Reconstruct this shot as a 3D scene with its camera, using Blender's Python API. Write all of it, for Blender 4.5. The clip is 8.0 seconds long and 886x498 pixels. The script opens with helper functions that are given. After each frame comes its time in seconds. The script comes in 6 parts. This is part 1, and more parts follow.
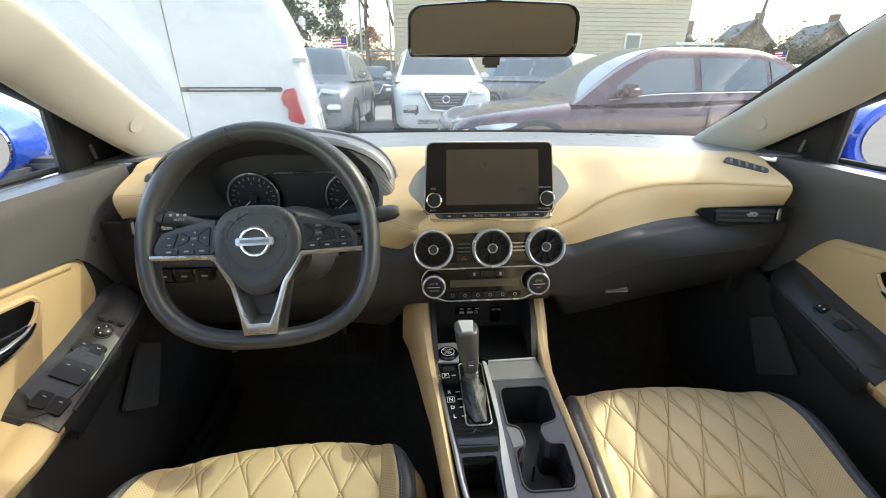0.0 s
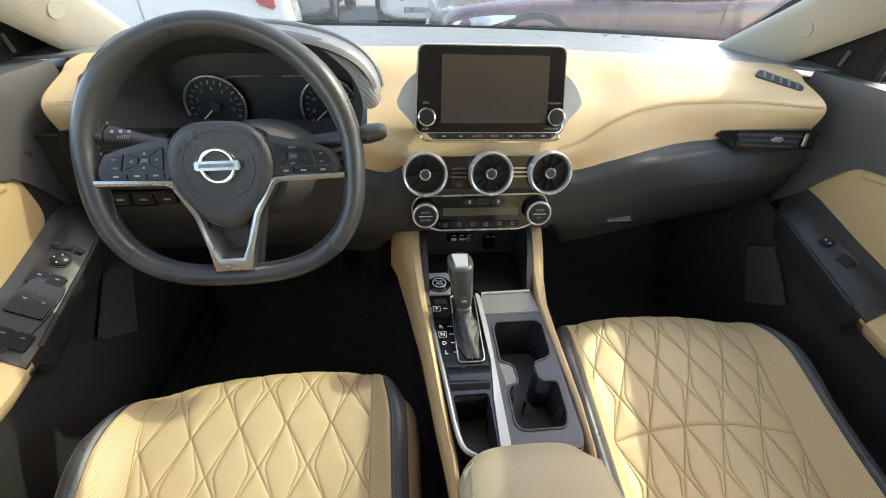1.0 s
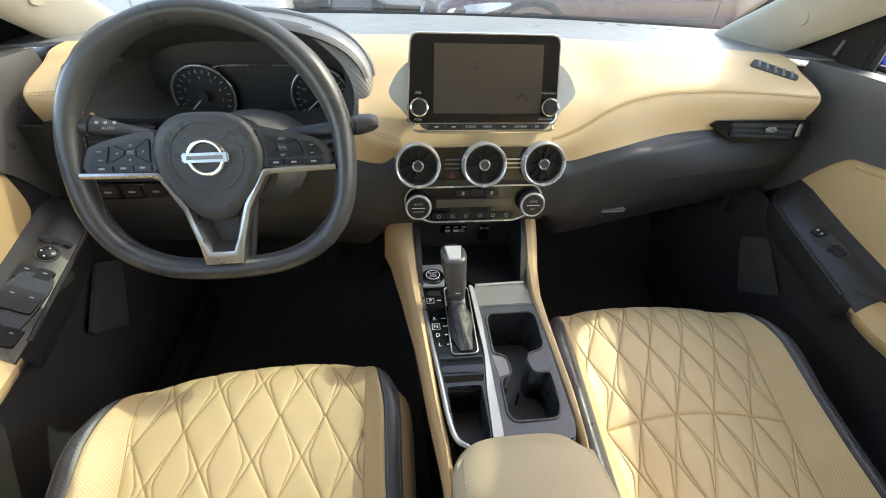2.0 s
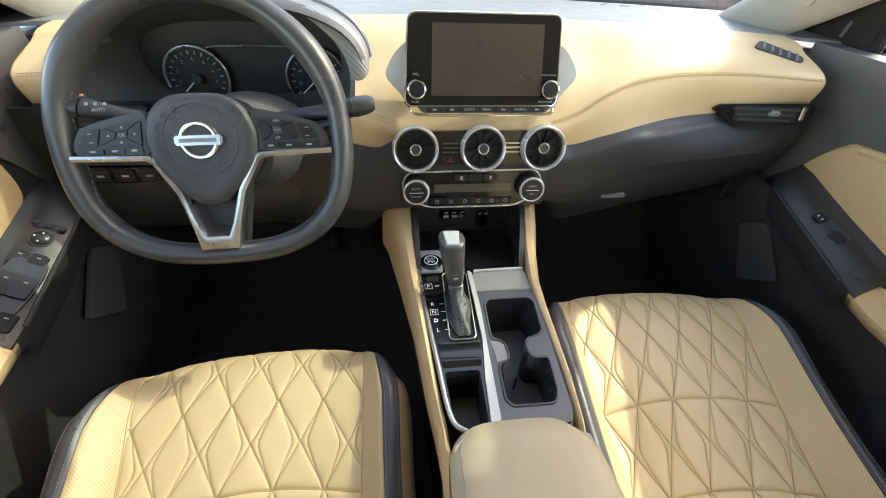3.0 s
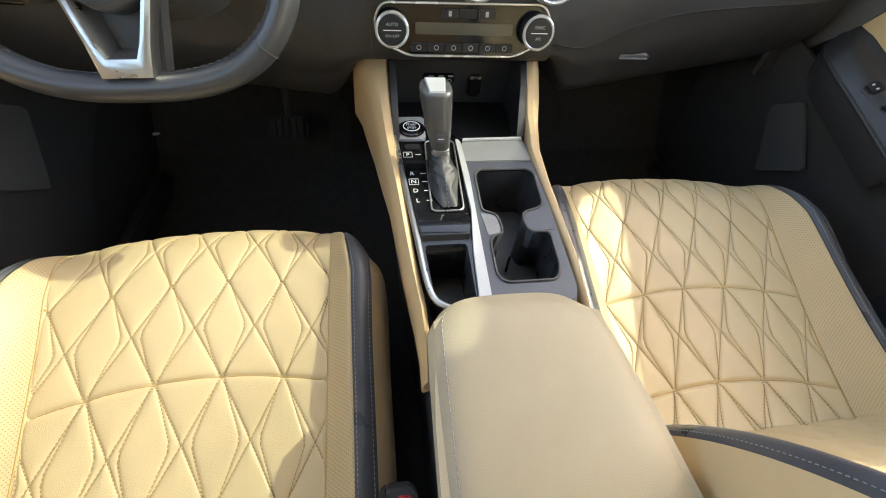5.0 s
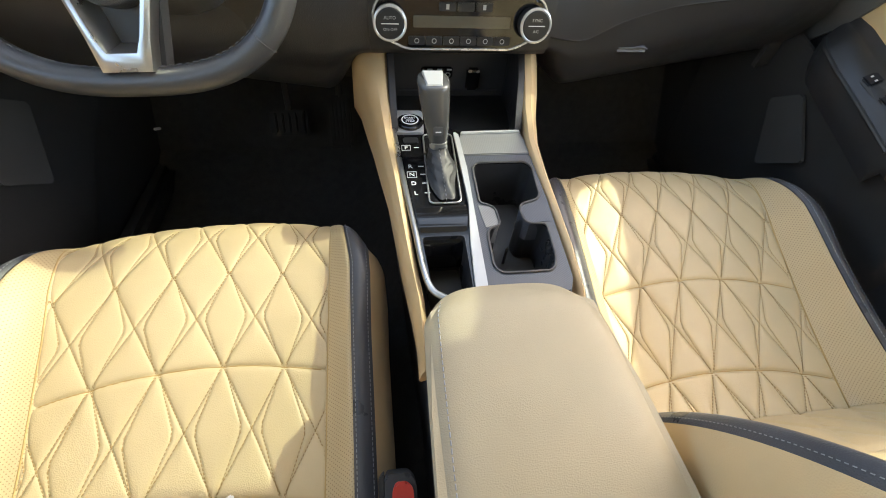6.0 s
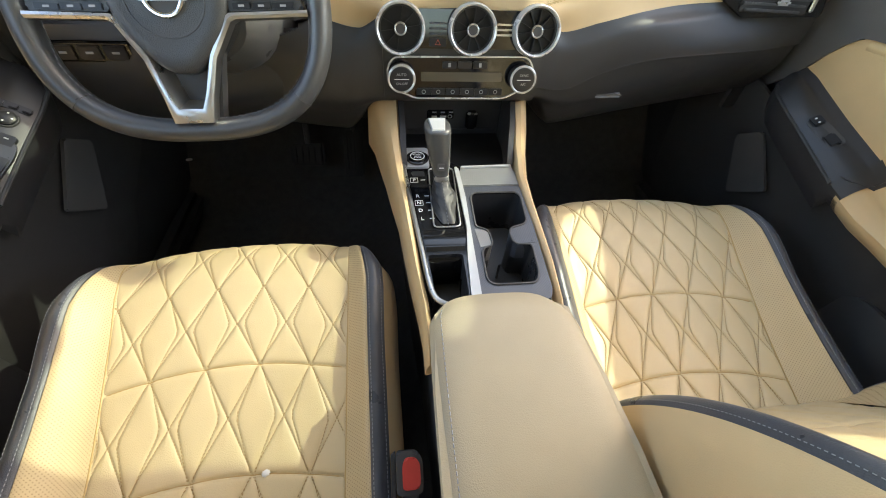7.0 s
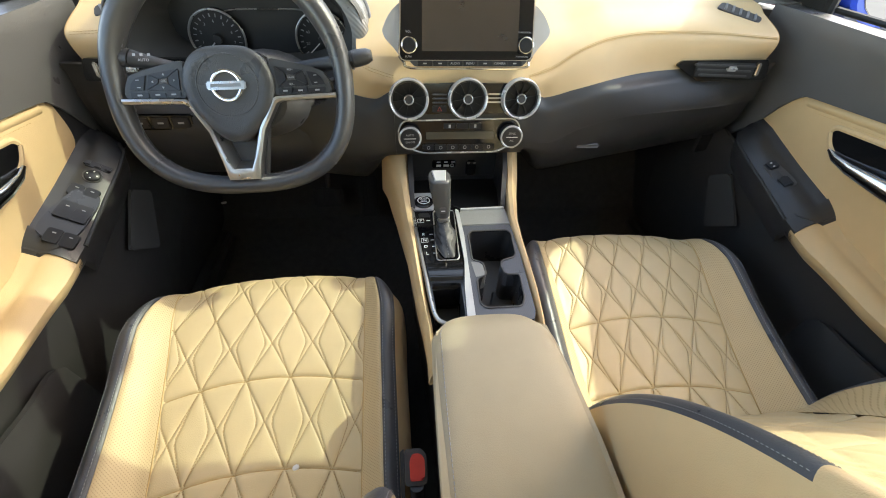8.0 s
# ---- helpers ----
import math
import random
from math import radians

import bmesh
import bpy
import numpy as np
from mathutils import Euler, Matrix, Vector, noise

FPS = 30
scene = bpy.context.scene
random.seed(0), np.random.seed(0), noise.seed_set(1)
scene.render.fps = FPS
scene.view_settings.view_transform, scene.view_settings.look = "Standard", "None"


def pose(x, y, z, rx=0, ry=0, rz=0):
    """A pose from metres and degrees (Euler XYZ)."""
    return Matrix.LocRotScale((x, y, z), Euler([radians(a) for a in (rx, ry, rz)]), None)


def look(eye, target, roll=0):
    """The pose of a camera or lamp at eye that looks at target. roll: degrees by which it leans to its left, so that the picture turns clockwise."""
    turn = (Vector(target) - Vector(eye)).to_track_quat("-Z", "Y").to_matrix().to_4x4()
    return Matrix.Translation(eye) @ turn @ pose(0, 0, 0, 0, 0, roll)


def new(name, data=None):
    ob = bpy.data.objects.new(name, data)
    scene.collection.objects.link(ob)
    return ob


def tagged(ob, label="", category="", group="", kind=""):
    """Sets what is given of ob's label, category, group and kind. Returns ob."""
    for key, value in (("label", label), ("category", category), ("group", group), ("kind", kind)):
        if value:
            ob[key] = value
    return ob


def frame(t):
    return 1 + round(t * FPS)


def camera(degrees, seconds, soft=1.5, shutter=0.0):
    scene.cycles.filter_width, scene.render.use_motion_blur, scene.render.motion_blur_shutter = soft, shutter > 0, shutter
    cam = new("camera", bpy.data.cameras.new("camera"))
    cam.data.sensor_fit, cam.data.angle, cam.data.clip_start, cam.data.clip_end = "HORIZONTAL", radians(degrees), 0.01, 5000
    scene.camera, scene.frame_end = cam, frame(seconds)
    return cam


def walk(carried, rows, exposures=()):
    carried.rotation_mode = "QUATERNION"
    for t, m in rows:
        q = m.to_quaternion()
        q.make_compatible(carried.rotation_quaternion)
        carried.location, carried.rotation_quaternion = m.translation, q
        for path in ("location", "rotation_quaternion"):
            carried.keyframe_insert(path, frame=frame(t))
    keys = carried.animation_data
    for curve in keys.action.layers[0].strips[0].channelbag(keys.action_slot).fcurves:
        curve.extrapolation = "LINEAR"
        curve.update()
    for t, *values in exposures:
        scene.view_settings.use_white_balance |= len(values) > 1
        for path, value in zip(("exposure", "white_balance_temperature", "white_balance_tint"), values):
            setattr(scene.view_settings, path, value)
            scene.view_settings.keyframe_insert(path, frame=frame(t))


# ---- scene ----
import functools

cam = camera(95.0, 8.0, soft=1.0)
PATH = [
    (0, (-0.135, 0.008, 1.162), (0.015, 1.841, 0.377), 0.3),
    (0.5, (-0.135, 0.063, 1.171), (0.02, 1.746, 0.102), 1.8),
    (1, (-0.139, 0.082, 1.163), (0.064, 1.684, -0.017), 2.5),
    (2.5, (-0.133, 0.086, 1.163), (0.09, 1.648, -0.066), 2.8),
    (3, (-0.133, 0.088, 1.158), (0.092, 1.619, -0.109), 3.0),
    (3.5, (-0.128, 0.093, 1.136), (0.101, 1.573, -0.188), 3.5),
    (4, (-0.122, 0.1, 1.099), (0.114, 1.511, -0.297), 4.1),
    (4.5, (-0.116, 0.107, 1.057), (0.132, 1.445, -0.408), 5.1),
    (5, (-0.115, 0.107, 1.026), (0.146, 1.385, -0.49), 6.0),
    (5.2, (-0.11, 0.107, 1.022), (0.136, 1.358, -0.518), 5.5),
    (6.3, (-0.113, 0.088, 1.037), (0.145, 1.365, -0.481), 5.9),
    (6.5, (-0.116, 0.075, 1.053), (0.144, 1.367, -0.451), 6.1),
    (7, (-0.121, 0.035, 1.092), (0.118, 1.383, -0.366), 4.9),
    (7.5, (-0.127, -0.005, 1.132), (0.085, 1.402, -0.273), 3.7),
    (8, (-0.117, -0.045, 1.168), (0.071, 1.425, -0.175), 2.5),
]
walk(cam, [(t, look(eye, target, roll)) for t, eye, target, roll in PATH], exposures=[(0.0, 2.98, 7500, 13), (1.0, 3.10, 7500, 13), (2.5, 3.24, 7500, 13), (4.0, 3.41, 7500, 13), (5.0, 3.52, 7500, 13), (6.5, 3.54, 7500, 13), (7.5, 3.41, 7500, 13), (8.0, 3.34, 7500, 13)])

# ---------------------------------------------------------------- light
SUN_DIR = Vector((1.05, 0.40, 1.0)).normalized()          # towards the sun: high over the passenger side, a little ahead
world = bpy.data.worlds.new("sky")
scene.world = world
world.use_nodes = True
wn = world.node_tree
sky = wn.nodes.new("ShaderNodeTexSky")
sky.sky_type = 'NISHITA'
sky.sun_disc = False
sky.sun_elevation = math.asin(SUN_DIR.z)
sky.sun_rotation = math.atan2(SUN_DIR.x, SUN_DIR.y)
sky.air_density, sky.dust_density, sky.ozone_density = 1.2, 1.6, 1.0
wn.nodes["Background"].inputs["Strength"].default_value = 0.15
wn.links.new(sky.outputs[0], wn.nodes["Background"].inputs["Color"])
sun_data = bpy.data.lights.new("sun", 'SUN')
sun_data.energy, sun_data.angle, sun_data.color = 0.55, radians(0.55), (0.86, 1.0, 0.84)
sun = new("sun", sun_data)
sun.matrix_world = look(SUN_DIR * 30, (0, 0, 0))


# ---------------------------------------------------------------- materials
def mat(name, col, rough=0.5, metal=0.0, vary=0.12, scale=40.0, bump=0.0, bscale=600.0, coat=0.0, spec=0.5, kind="noise", rvary=0.12):
    """A surface with colour drift, roughness drift and fine relief in metres."""
    m = bpy.data.materials.new(name)
    m.use_nodes = True
    nt = m.node_tree
    b = nt.nodes["Principled BSDF"]
    b.inputs["Metallic"].default_value = metal
    b.inputs["Coat Weight"].default_value = coat
    b.inputs["Coat Roughness"].default_value = 0.08
    b.inputs["Specular IOR Level"].default_value = spec
    tc = nt.nodes.new("ShaderNodeTexCoord")
    n1 = nt.nodes.new("ShaderNodeTexNoise")
    n1.inputs["Scale"].default_value, n1.inputs["Detail"].default_value = scale, 6
    nt.links.new(tc.outputs["Object"], n1.inputs["Vector"])
    n2 = nt.nodes.new("ShaderNodeTexNoise")
    n2.inputs["Scale"].default_value, n2.inputs["Detail"].default_value = scale * 0.13, 3
    nt.links.new(tc.outputs["Object"], n2.inputs["Vector"])
    ave = nt.nodes.new("ShaderNodeMath")
    ave.operation = 'MULTIPLY_ADD'
    nt.links.new(n1.outputs["Fac"], ave.inputs[0])
    ave.inputs[1].default_value = 0.5
    half = nt.nodes.new("ShaderNodeMath")
    half.operation = 'MULTIPLY'
    nt.links.new(n2.outputs["Fac"], half.inputs[0])
    half.inputs[1].default_value = 0.5
    nt.links.new(half.outputs[0], ave.inputs[2])
    ramp = nt.nodes.new("ShaderNodeValToRGB")
    ramp.color_ramp.elements[0].position, ramp.color_ramp.elements[1].position = 0.3, 0.7
    ramp.color_ramp.elements[0].color = (*[c * (1 - vary) for c in col], 1)
    ramp.color_ramp.elements[1].color = (*[min(1, c * (1 + vary)) for c in col], 1)
    nt.links.new(ave.outputs[0], ramp.inputs[0])
    nt.links.new(ramp.outputs[0], b.inputs["Base Color"])
    mr = nt.nodes.new("ShaderNodeMapRange")
    mr.inputs["From Min"].default_value, mr.inputs["From Max"].default_value = 0.3, 0.7
    mr.inputs["To Min"].default_value, mr.inputs["To Max"].default_value = max(0.02, rough - rvary), min(1, rough + rvary)
    nt.links.new(ave.outputs[0], mr.inputs["Value"])
    nt.links.new(mr.outputs[0], b.inputs["Roughness"])
    if bump:
        t = nt.nodes.new("ShaderNodeTexVoronoi" if kind == "cells" else "ShaderNodeTexNoise")
        t.inputs["Scale"].default_value = bscale
        nt.links.new(tc.outputs["Object"], t.inputs["Vector"])
        bp = nt.nodes.new("ShaderNodeBump")
        bp.inputs["Strength"].default_value, bp.inputs["Distance"].default_value = bump, 0.0006
        nt.links.new(t.outputs[0], bp.inputs["Height"])
        nt.links.new(bp.outputs[0], b.inputs["Normal"])
    return m


def perforate(m, pitch=0.0021, hole=0.17, dark=(0.28, 0.19, 0.08)):
    """Adds rows of staggered punched holes to a leather."""
    nt = m.node_tree
    b = nt.nodes["Principled BSDF"]
    src = b.inputs["Base Color"].links[0].from_socket
    tc = nt.nodes.new("ShaderNodeTexCoord")
    sep = nt.nodes.new("ShaderNodeSeparateXYZ")
    nt.links.new(tc.outputs["Object"], sep.inputs[0])

    def op(kind, a, c=None):
        n = nt.nodes.new("ShaderNodeMath")
        n.operation = kind
        for i, v in enumerate((a, c)):
            if v is None:
                continue
            if hasattr(v, "links"):
                nt.links.new(v, n.inputs[i])
            else:
                n.inputs[i].default_value = v
        return n.outputs[0]
    u = op('MULTIPLY', sep.outputs[0], 1 / pitch)
    v = op('MULTIPLY', sep.outputs[1], 1 / pitch)
    p, q = op('ADD', u, v), op('SUBTRACT', u, v)
    fp = op('SUBTRACT', op('FRACT', op('MULTIPLY', p, 0.5)), 0.5)
    fq = op('SUBTRACT', op('FRACT', op('MULTIPLY', q, 0.5)), 0.5)
    d = op('SQRT', op('ADD', op('MULTIPLY', fp, fp), op('MULTIPLY', fq, fq)))
    inside = op('LESS_THAN', d, hole)
    mix = nt.nodes.new("ShaderNodeMix")
    mix.data_type = 'RGBA'
    nt.links.new(inside, mix.inputs[0])
    nt.links.new(src, mix.inputs[6])
    mix.inputs[7].default_value = (*dark, 1)
    nt.links.new(mix.outputs[2], b.inputs["Base Color"])
    return m


def weave(m, pitch=0.004, amount=0.5):
    """Adds a fine diagonal rib, as on carbon-look trim."""
    nt = m.node_tree
    b = nt.nodes["Principled BSDF"]
    tc = nt.nodes.new("ShaderNodeTexCoord")
    w = nt.nodes.new("ShaderNodeTexWave")
    w.bands_direction = 'DIAGONAL'
    w.inputs["Scale"].default_value = 0.32 / pitch
    nt.links.new(tc.outputs["Object"], w.inputs["Vector"])
    bp = nt.nodes.new("ShaderNodeBump")
    bp.inputs["Strength"].default_value, bp.inputs["Distance"].default_value = amount, 0.0008
    nt.links.new(w.outputs["Fac"], bp.inputs["Height"])
    nt.links.new(bp.outputs[0], b.inputs["Normal"])
    return m


def glass(name, tint=(0.9, 0.93, 0.92), gloss=0.09, rough=0.0, veil=0.0):
    """A pane: clear, with a weak mirror on it that grows at a slant."""
    m = bpy.data.materials.new(name)
    m.use_nodes = True
    nt = m.node_tree
    nt.nodes.remove(nt.nodes["Principled BSDF"])
    clear = nt.nodes.new("ShaderNodeBsdfTransparent")
    clear.inputs[0].default_value = (*tint, 1)
    gl = nt.nodes.new("ShaderNodeBsdfGlossy")
    gl.inputs["Roughness"].default_value = rough
    fr = nt.nodes.new("ShaderNodeLayerWeight")
    fr.inputs[0].default_value = 0.5
    pw = nt.nodes.new("ShaderNodeMath")
    pw.operation = 'POWER'
    nt.links.new(fr.outputs["Facing"], pw.inputs[0])
    pw.inputs[1].default_value = 3.2
    ma = nt.nodes.new("ShaderNodeMath")
    ma.operation = 'MULTIPLY_ADD'
    nt.links.new(pw.outputs[0], ma.inputs[0])
    ma.inputs[1].default_value, ma.inputs[2].default_value = 0.6, gloss * 0.5
    mix = nt.nodes.new("ShaderNodeMixShader")
    nt.links.new(ma.outputs[0], mix.inputs[0])
    nt.links.new(clear.outputs[0], mix.inputs[1])
    nt.links.new(gl.outputs[0], mix.inputs[2])
    # pale diffuse layer standing in for the lit dash's hazy reflection
    if veil:
        df = nt.nodes.new("ShaderNodeBsdfDiffuse")
        df.inputs[0].default_value = (0.8, 0.8, 0.78, 1)
        tc = nt.nodes.new("ShaderNodeTexCoord")
        ns = nt.nodes.new("ShaderNodeTexNoise")
        ns.inputs["Scale"].default_value = 9.0
        nt.links.new(tc.outputs["Object"], ns.inputs["Vector"])
        mm = nt.nodes.new("ShaderNodeMath")
        mm.operation = 'MULTIPLY'
        nt.links.new(ns.outputs["Fac"], mm.inputs[0])
        mm.inputs[1].default_value = veil * 2
        mix2 = nt.nodes.new("ShaderNodeMixShader")
        nt.links.new(mm.outputs[0], mix2.inputs[0])
        nt.links.new(mix.outputs[0], mix2.inputs[1])
        nt.links.new(df.outputs[0], mix2.inputs[2])
        mix = mix2
    nt.links.new(mix.outputs[0], nt.nodes["Material Output"].inputs[0])
    return m


TAN = (0.605, 0.434, 0.242)
leather = mat("tan leather", TAN, 0.5, vary=0.05, spec=0.4, scale=30, bump=0.25, bscale=900, kind="cells")
leather_lid = mat("armrest leather", (0.375, 0.312, 0.212), 0.5, vary=0.05, spec=0.4, scale=30, bump=0.25, bscale=900, kind="cells")
leather_seat = mat("tan seat leather", (0.565, 0.442, 0.258), 0.44, vary=0.05, scale=24, bump=0.3, bscale=800, kind="cells")
leather_perf = perforate(mat("perforated tan leather", (0.555, 0.422, 0.24), 0.5, vary=0.05, scale=24, bump=0.2, bscale=800))
thread_tan = mat("tan thread", (0.45, 0.30, 0.12), 0.7, vary=0.1, scale=300)
thread_quilt = mat("brown thread", (0.33, 0.215, 0.085), 0.7, vary=0.1, scale=300)
knob_grey = mat("satin charcoal", (0.065, 0.065, 0.065), 0.24, vary=0.08, scale=40, rvary=0.06)
thread_grey = mat("grey thread", (0.27, 0.275, 0.29), 0.7, vary=0.1, scale=300)
thread_dim = mat("dim grey thread", (0.16, 0.16, 0.17), 0.7, vary=0.1, scale=300)
leather_black = mat("black leather", (0.062, 0.064, 0.074), 0.34, vary=0.12, scale=40, bump=0.3, bscale=900, kind="cells")
leather_gaiter = mat("gaiter leather", (0.026, 0.026, 0.028), 0.4, vary=0.12, scale=40, bump=0.3, bscale=900, kind="cells")
rim_leather = mat("wheel leather", (0.052, 0.052, 0.055), 0.30, vary=0.12, scale=30, bump=0.2, bscale=1100, kind="cells", rvary=0.04)
plastic = mat("black grained plastic", (0.032, 0.031, 0.032), 0.42, vary=0.15, scale=30, bump=0.35, bscale=1100, kind="cells")
hub_black = mat("grained airbag plastic", (0.038, 0.038, 0.040), 0.32, vary=0.1, scale=30, bump=0.6, bscale=900, kind="cells")
plastic_dark = mat("matt black plastic", (0.062, 0.060, 0.060), 0.6, vary=0.15, scale=30, bump=0.3, bscale=900)
plastic_top = mat("dark grey dash top", (0.2, 0.205, 0.215), 0.36, vary=0.1, scale=30, bump=0.5, bscale=700, kind="cells")
door_grey = mat("charcoal door plastic", (0.105, 0.102, 0.102), 0.36, vary=0.08, scale=30, bump=0.4, bscale=800, kind="cells")
switch_grey = mat("dark switch panel", (0.034, 0.033, 0.035), 0.36, vary=0.1, scale=40, bump=0.15, bscale=900)
button = mat("button plastic", (0.013, 0.013, 0.015), 0.38, vary=0.1, scale=80, spec=0.35)
piano = mat("piano black", (0.008, 0.008, 0.009), 0.08, vary=0.2, scale=20, coat=0.2, spec=0.4, rvary=0.04)
silver = mat("satin silver", (0.44, 0.435, 0.43), 0.30, 0.9, vary=0.06, scale=60, rvary=0.08)
silver_lt = mat("silver paint", (0.45, 0.455, 0.455), 0.38, 0.15, vary=0.05, scale=60)
carbon = weave(mat("ribbed silver trim", (0.22, 0.22, 0.217), 0.4, 0.1, vary=0.06, scale=60), 0.0016, 0.25)
carbon_dark = weave(mat("ribbed dark trim", (0.075, 0.08, 0.095), 0.36, 0.1, vary=0.08, scale=60), 0.0016, 0.25)
hood_rib = weave(mat("ribbed hood side", (0.24, 0.245, 0.25), 0.36, 0.3, vary=0.08, scale=60), 0.005, 0.6)
chrome_soft = mat("polished silver", (0.62, 0.62, 0.61), 0.26, 0.5, vary=0.04, scale=50, rvary=0.06)
chrome = mat("chrome", (0.8, 0.8, 0.8), 0.1, 1.0, vary=0.04, scale=50, rvary=0.05)
cream = mat("cream headliner trim", (0.45, 0.43, 0.375), 0.7, vary=0.04, scale=40, bump=0.3, bscale=1200)
headliner = mat("headliner cloth", (0.76, 0.73, 0.66), 0.9, vary=0.05, scale=60, bump=0.5, bscale=900)
rubber = mat("black rubber", (0.012, 0.012, 0.012), 0.65, vary=0.2, scale=40)
door_low = mat("dull black door plastic", (0.042, 0.040, 0.040), 0.5, vary=0.15, scale=30, bump=0.3, bscale=900)
pocket_black = mat("smooth black plastic", (0.026, 0.026, 0.028), 0.3, vary=0.15, scale=30)
carpet = mat("black carpet", (0.05, 0.047, 0.046), 0.95, vary=0.4, scale=400, bump=1.0, bscale=700)
print_white = mat("white print", (0.75, 0.75, 0.75), 0.5, vary=0.02, scale=50)
print_grey = mat("grey print", (0.33, 0.33, 0.34), 0.5, vary=0.02, scale=50)
print_red = mat("red print", (0.55, 0.06, 0.03), 0.5, vary=0.05, scale=50)
buckle_red = mat("red buckle plastic", (0.7, 0.06, 0.045), 0.4, vary=0.1, scale=60)
lcd = mat("dark display glass", (0.045, 0.036, 0.030), 0.10, vary=0.15, scale=8, coat=0.8, spec=0.8, rvary=0.02)
lcd_strip = mat("climate display", (0.07, 0.065, 0.05), 0.18, vary=0.15, scale=20, rvary=0.05)
dial_face = mat("gauge face", (0.018, 0.018, 0.02), 0.45, vary=0.1, scale=60)
mirror_glass = mat("mirror glass", (0.40, 0.385, 0.36), 0.03, 1.0, vary=0.02, scale=10, rvary=0.01)
blue_paint = mat("blue car paint", (0.01, 0.06, 0.36), 0.28, 0.2, vary=0.08, scale=30, coat=0.8)
clear_glass = glass("windscreen glass", (0.60, 0.625, 0.605), 0.14, veil=0.10)
side_glass = glass("side glass", (0.86, 0.9, 0.88), 0.08)


# ---------------------------------------------------------------- mesh helpers
def part(name, bm, material, parent=None, label="", smooth=True, m=None):
    """Links a bmesh as one mesh object."""
    bmesh.ops.recalc_face_normals(bm, faces=bm.faces)
    me = bpy.data.meshes.new(name)
    bm.to_mesh(me)
    bm.free()
    return link(name, me, material, parent, label, smooth, m)


def link(name, me, material, parent=None, label="", smooth=True, m=None):
    if material and not me.materials:
        me.materials.append(material)
    if smooth and len(me.polygons):
        me.shade_smooth()
        me.set_sharp_from_angle(angle=radians(38))
    ob = new(name, me)
    if m is not None:
        ob.matrix_world = m
    if parent is not None:
        ob.parent = parent
        if m is not None:
            ob.matrix_basis = m
    if label:
        ob["label"] = label
    return ob


def thing(name, label, category, at=(0, 0, 0), m=None, group="", kind=""):
    e = new(name)
    e.empty_display_size = 0.05
    e.matrix_world = m if m is not None else Matrix.Translation(at)
    return tagged(e, label, category, group, kind)


def lerp(x, xs, ys):
    return float(np.interp(x, xs, ys))


@functools.lru_cache(maxsize=None)
def slopes(xs, ys):
    """Slopes of a smooth curve through the points that never overshoots."""
    d = [(b - a) / (q - p) for p, q, a, b in zip(xs, xs[1:], ys, ys[1:])]
    mid = [0.0 if e * f <= 0 else 2 * e * f / (e + f) for e, f in zip(d, d[1:])]
    return [d[0]] + mid + [d[-1]]


def ease(x, xs, ys):
    """Like lerp, but with rounded bends."""
    if x <= xs[0]:
        return ys[0]
    if x >= xs[-1]:
        return ys[-1]
    k = max(i for i in range(len(xs) - 1) if xs[i] <= x)
    m = slopes(xs, ys)
    h = xs[k + 1] - xs[k]
    f = (x - xs[k]) / h
    return (2 * f ** 3 - 3 * f * f + 1) * ys[k] + (f ** 3 - 2 * f * f + f) * h * m[k] + (3 * f * f - 2 * f ** 3) * ys[k + 1] + (f ** 3 - f * f) * h * m[k + 1]


def smooth_curve(pts, n):
    """Catmull-Rom through the points, n samples."""
    P = [Vector(p) for p in pts]
    P = [P[0] * 2 - P[1]] + P + [P[-1] * 2 - P[-2]]
    out = []
    seg = len(P) - 3
    for i in range(n):
        t = i / (n - 1) * seg
        k = min(int(t), seg - 1)
        f = t - k
        a, b, c, d = P[k:k + 4]
        out.append(0.5 * ((2 * b) + (c - a) * f + (2 * a - 5 * b + 4 * c - d) * f * f + (3 * b - a - 3 * c + d) * f ** 3))
    return out


def loft(rings, closed=True, caps=True):
    """A skin over rings of equal count."""
    bm = bmesh.new()
    vs = [[bm.verts.new(p) for p in r] for r in rings]
    n = len(vs[0])
    for a, b in zip(vs, vs[1:]):
        for i in range(n if closed else n - 1):
            j = (i + 1) % n
            try:
                bm.faces.new((a[i], a[j], b[j], b[i]))
            except ValueError:
                pass
    if caps and closed:
        bm.faces.new(list(reversed(vs[0])))
        bm.faces.new(vs[-1])
    return bm


def sheet(f, nu, nv, thick=0.0, skip=None):
    """A surface f(u, v), u and v from 0 to 1, with a thickness on its far side."""
    bm = bmesh.new()
    vs = [[bm.verts.new(f(i / nu, j / nv)) for j in range(nv + 1)] for i in range(nu + 1)]
    for i in range(nu):
        for j in range(nv):
            if skip and skip((i + 0.5) / nu, (j + 0.5) / nv):
                continue
            bm.faces.new((vs[i][j], vs[i + 1][j], vs[i + 1][j + 1], vs[i][j + 1]))
    loose = [v for v in bm.verts if not v.link_faces]
    bmesh.ops.delete(bm, geom=loose, context='VERTS')
    if thick:
        bmesh.ops.recalc_face_normals(bm, faces=bm.faces)
        bmesh.ops.solidify(bm, geom=bm.faces[:], thickness=thick)
    return bm


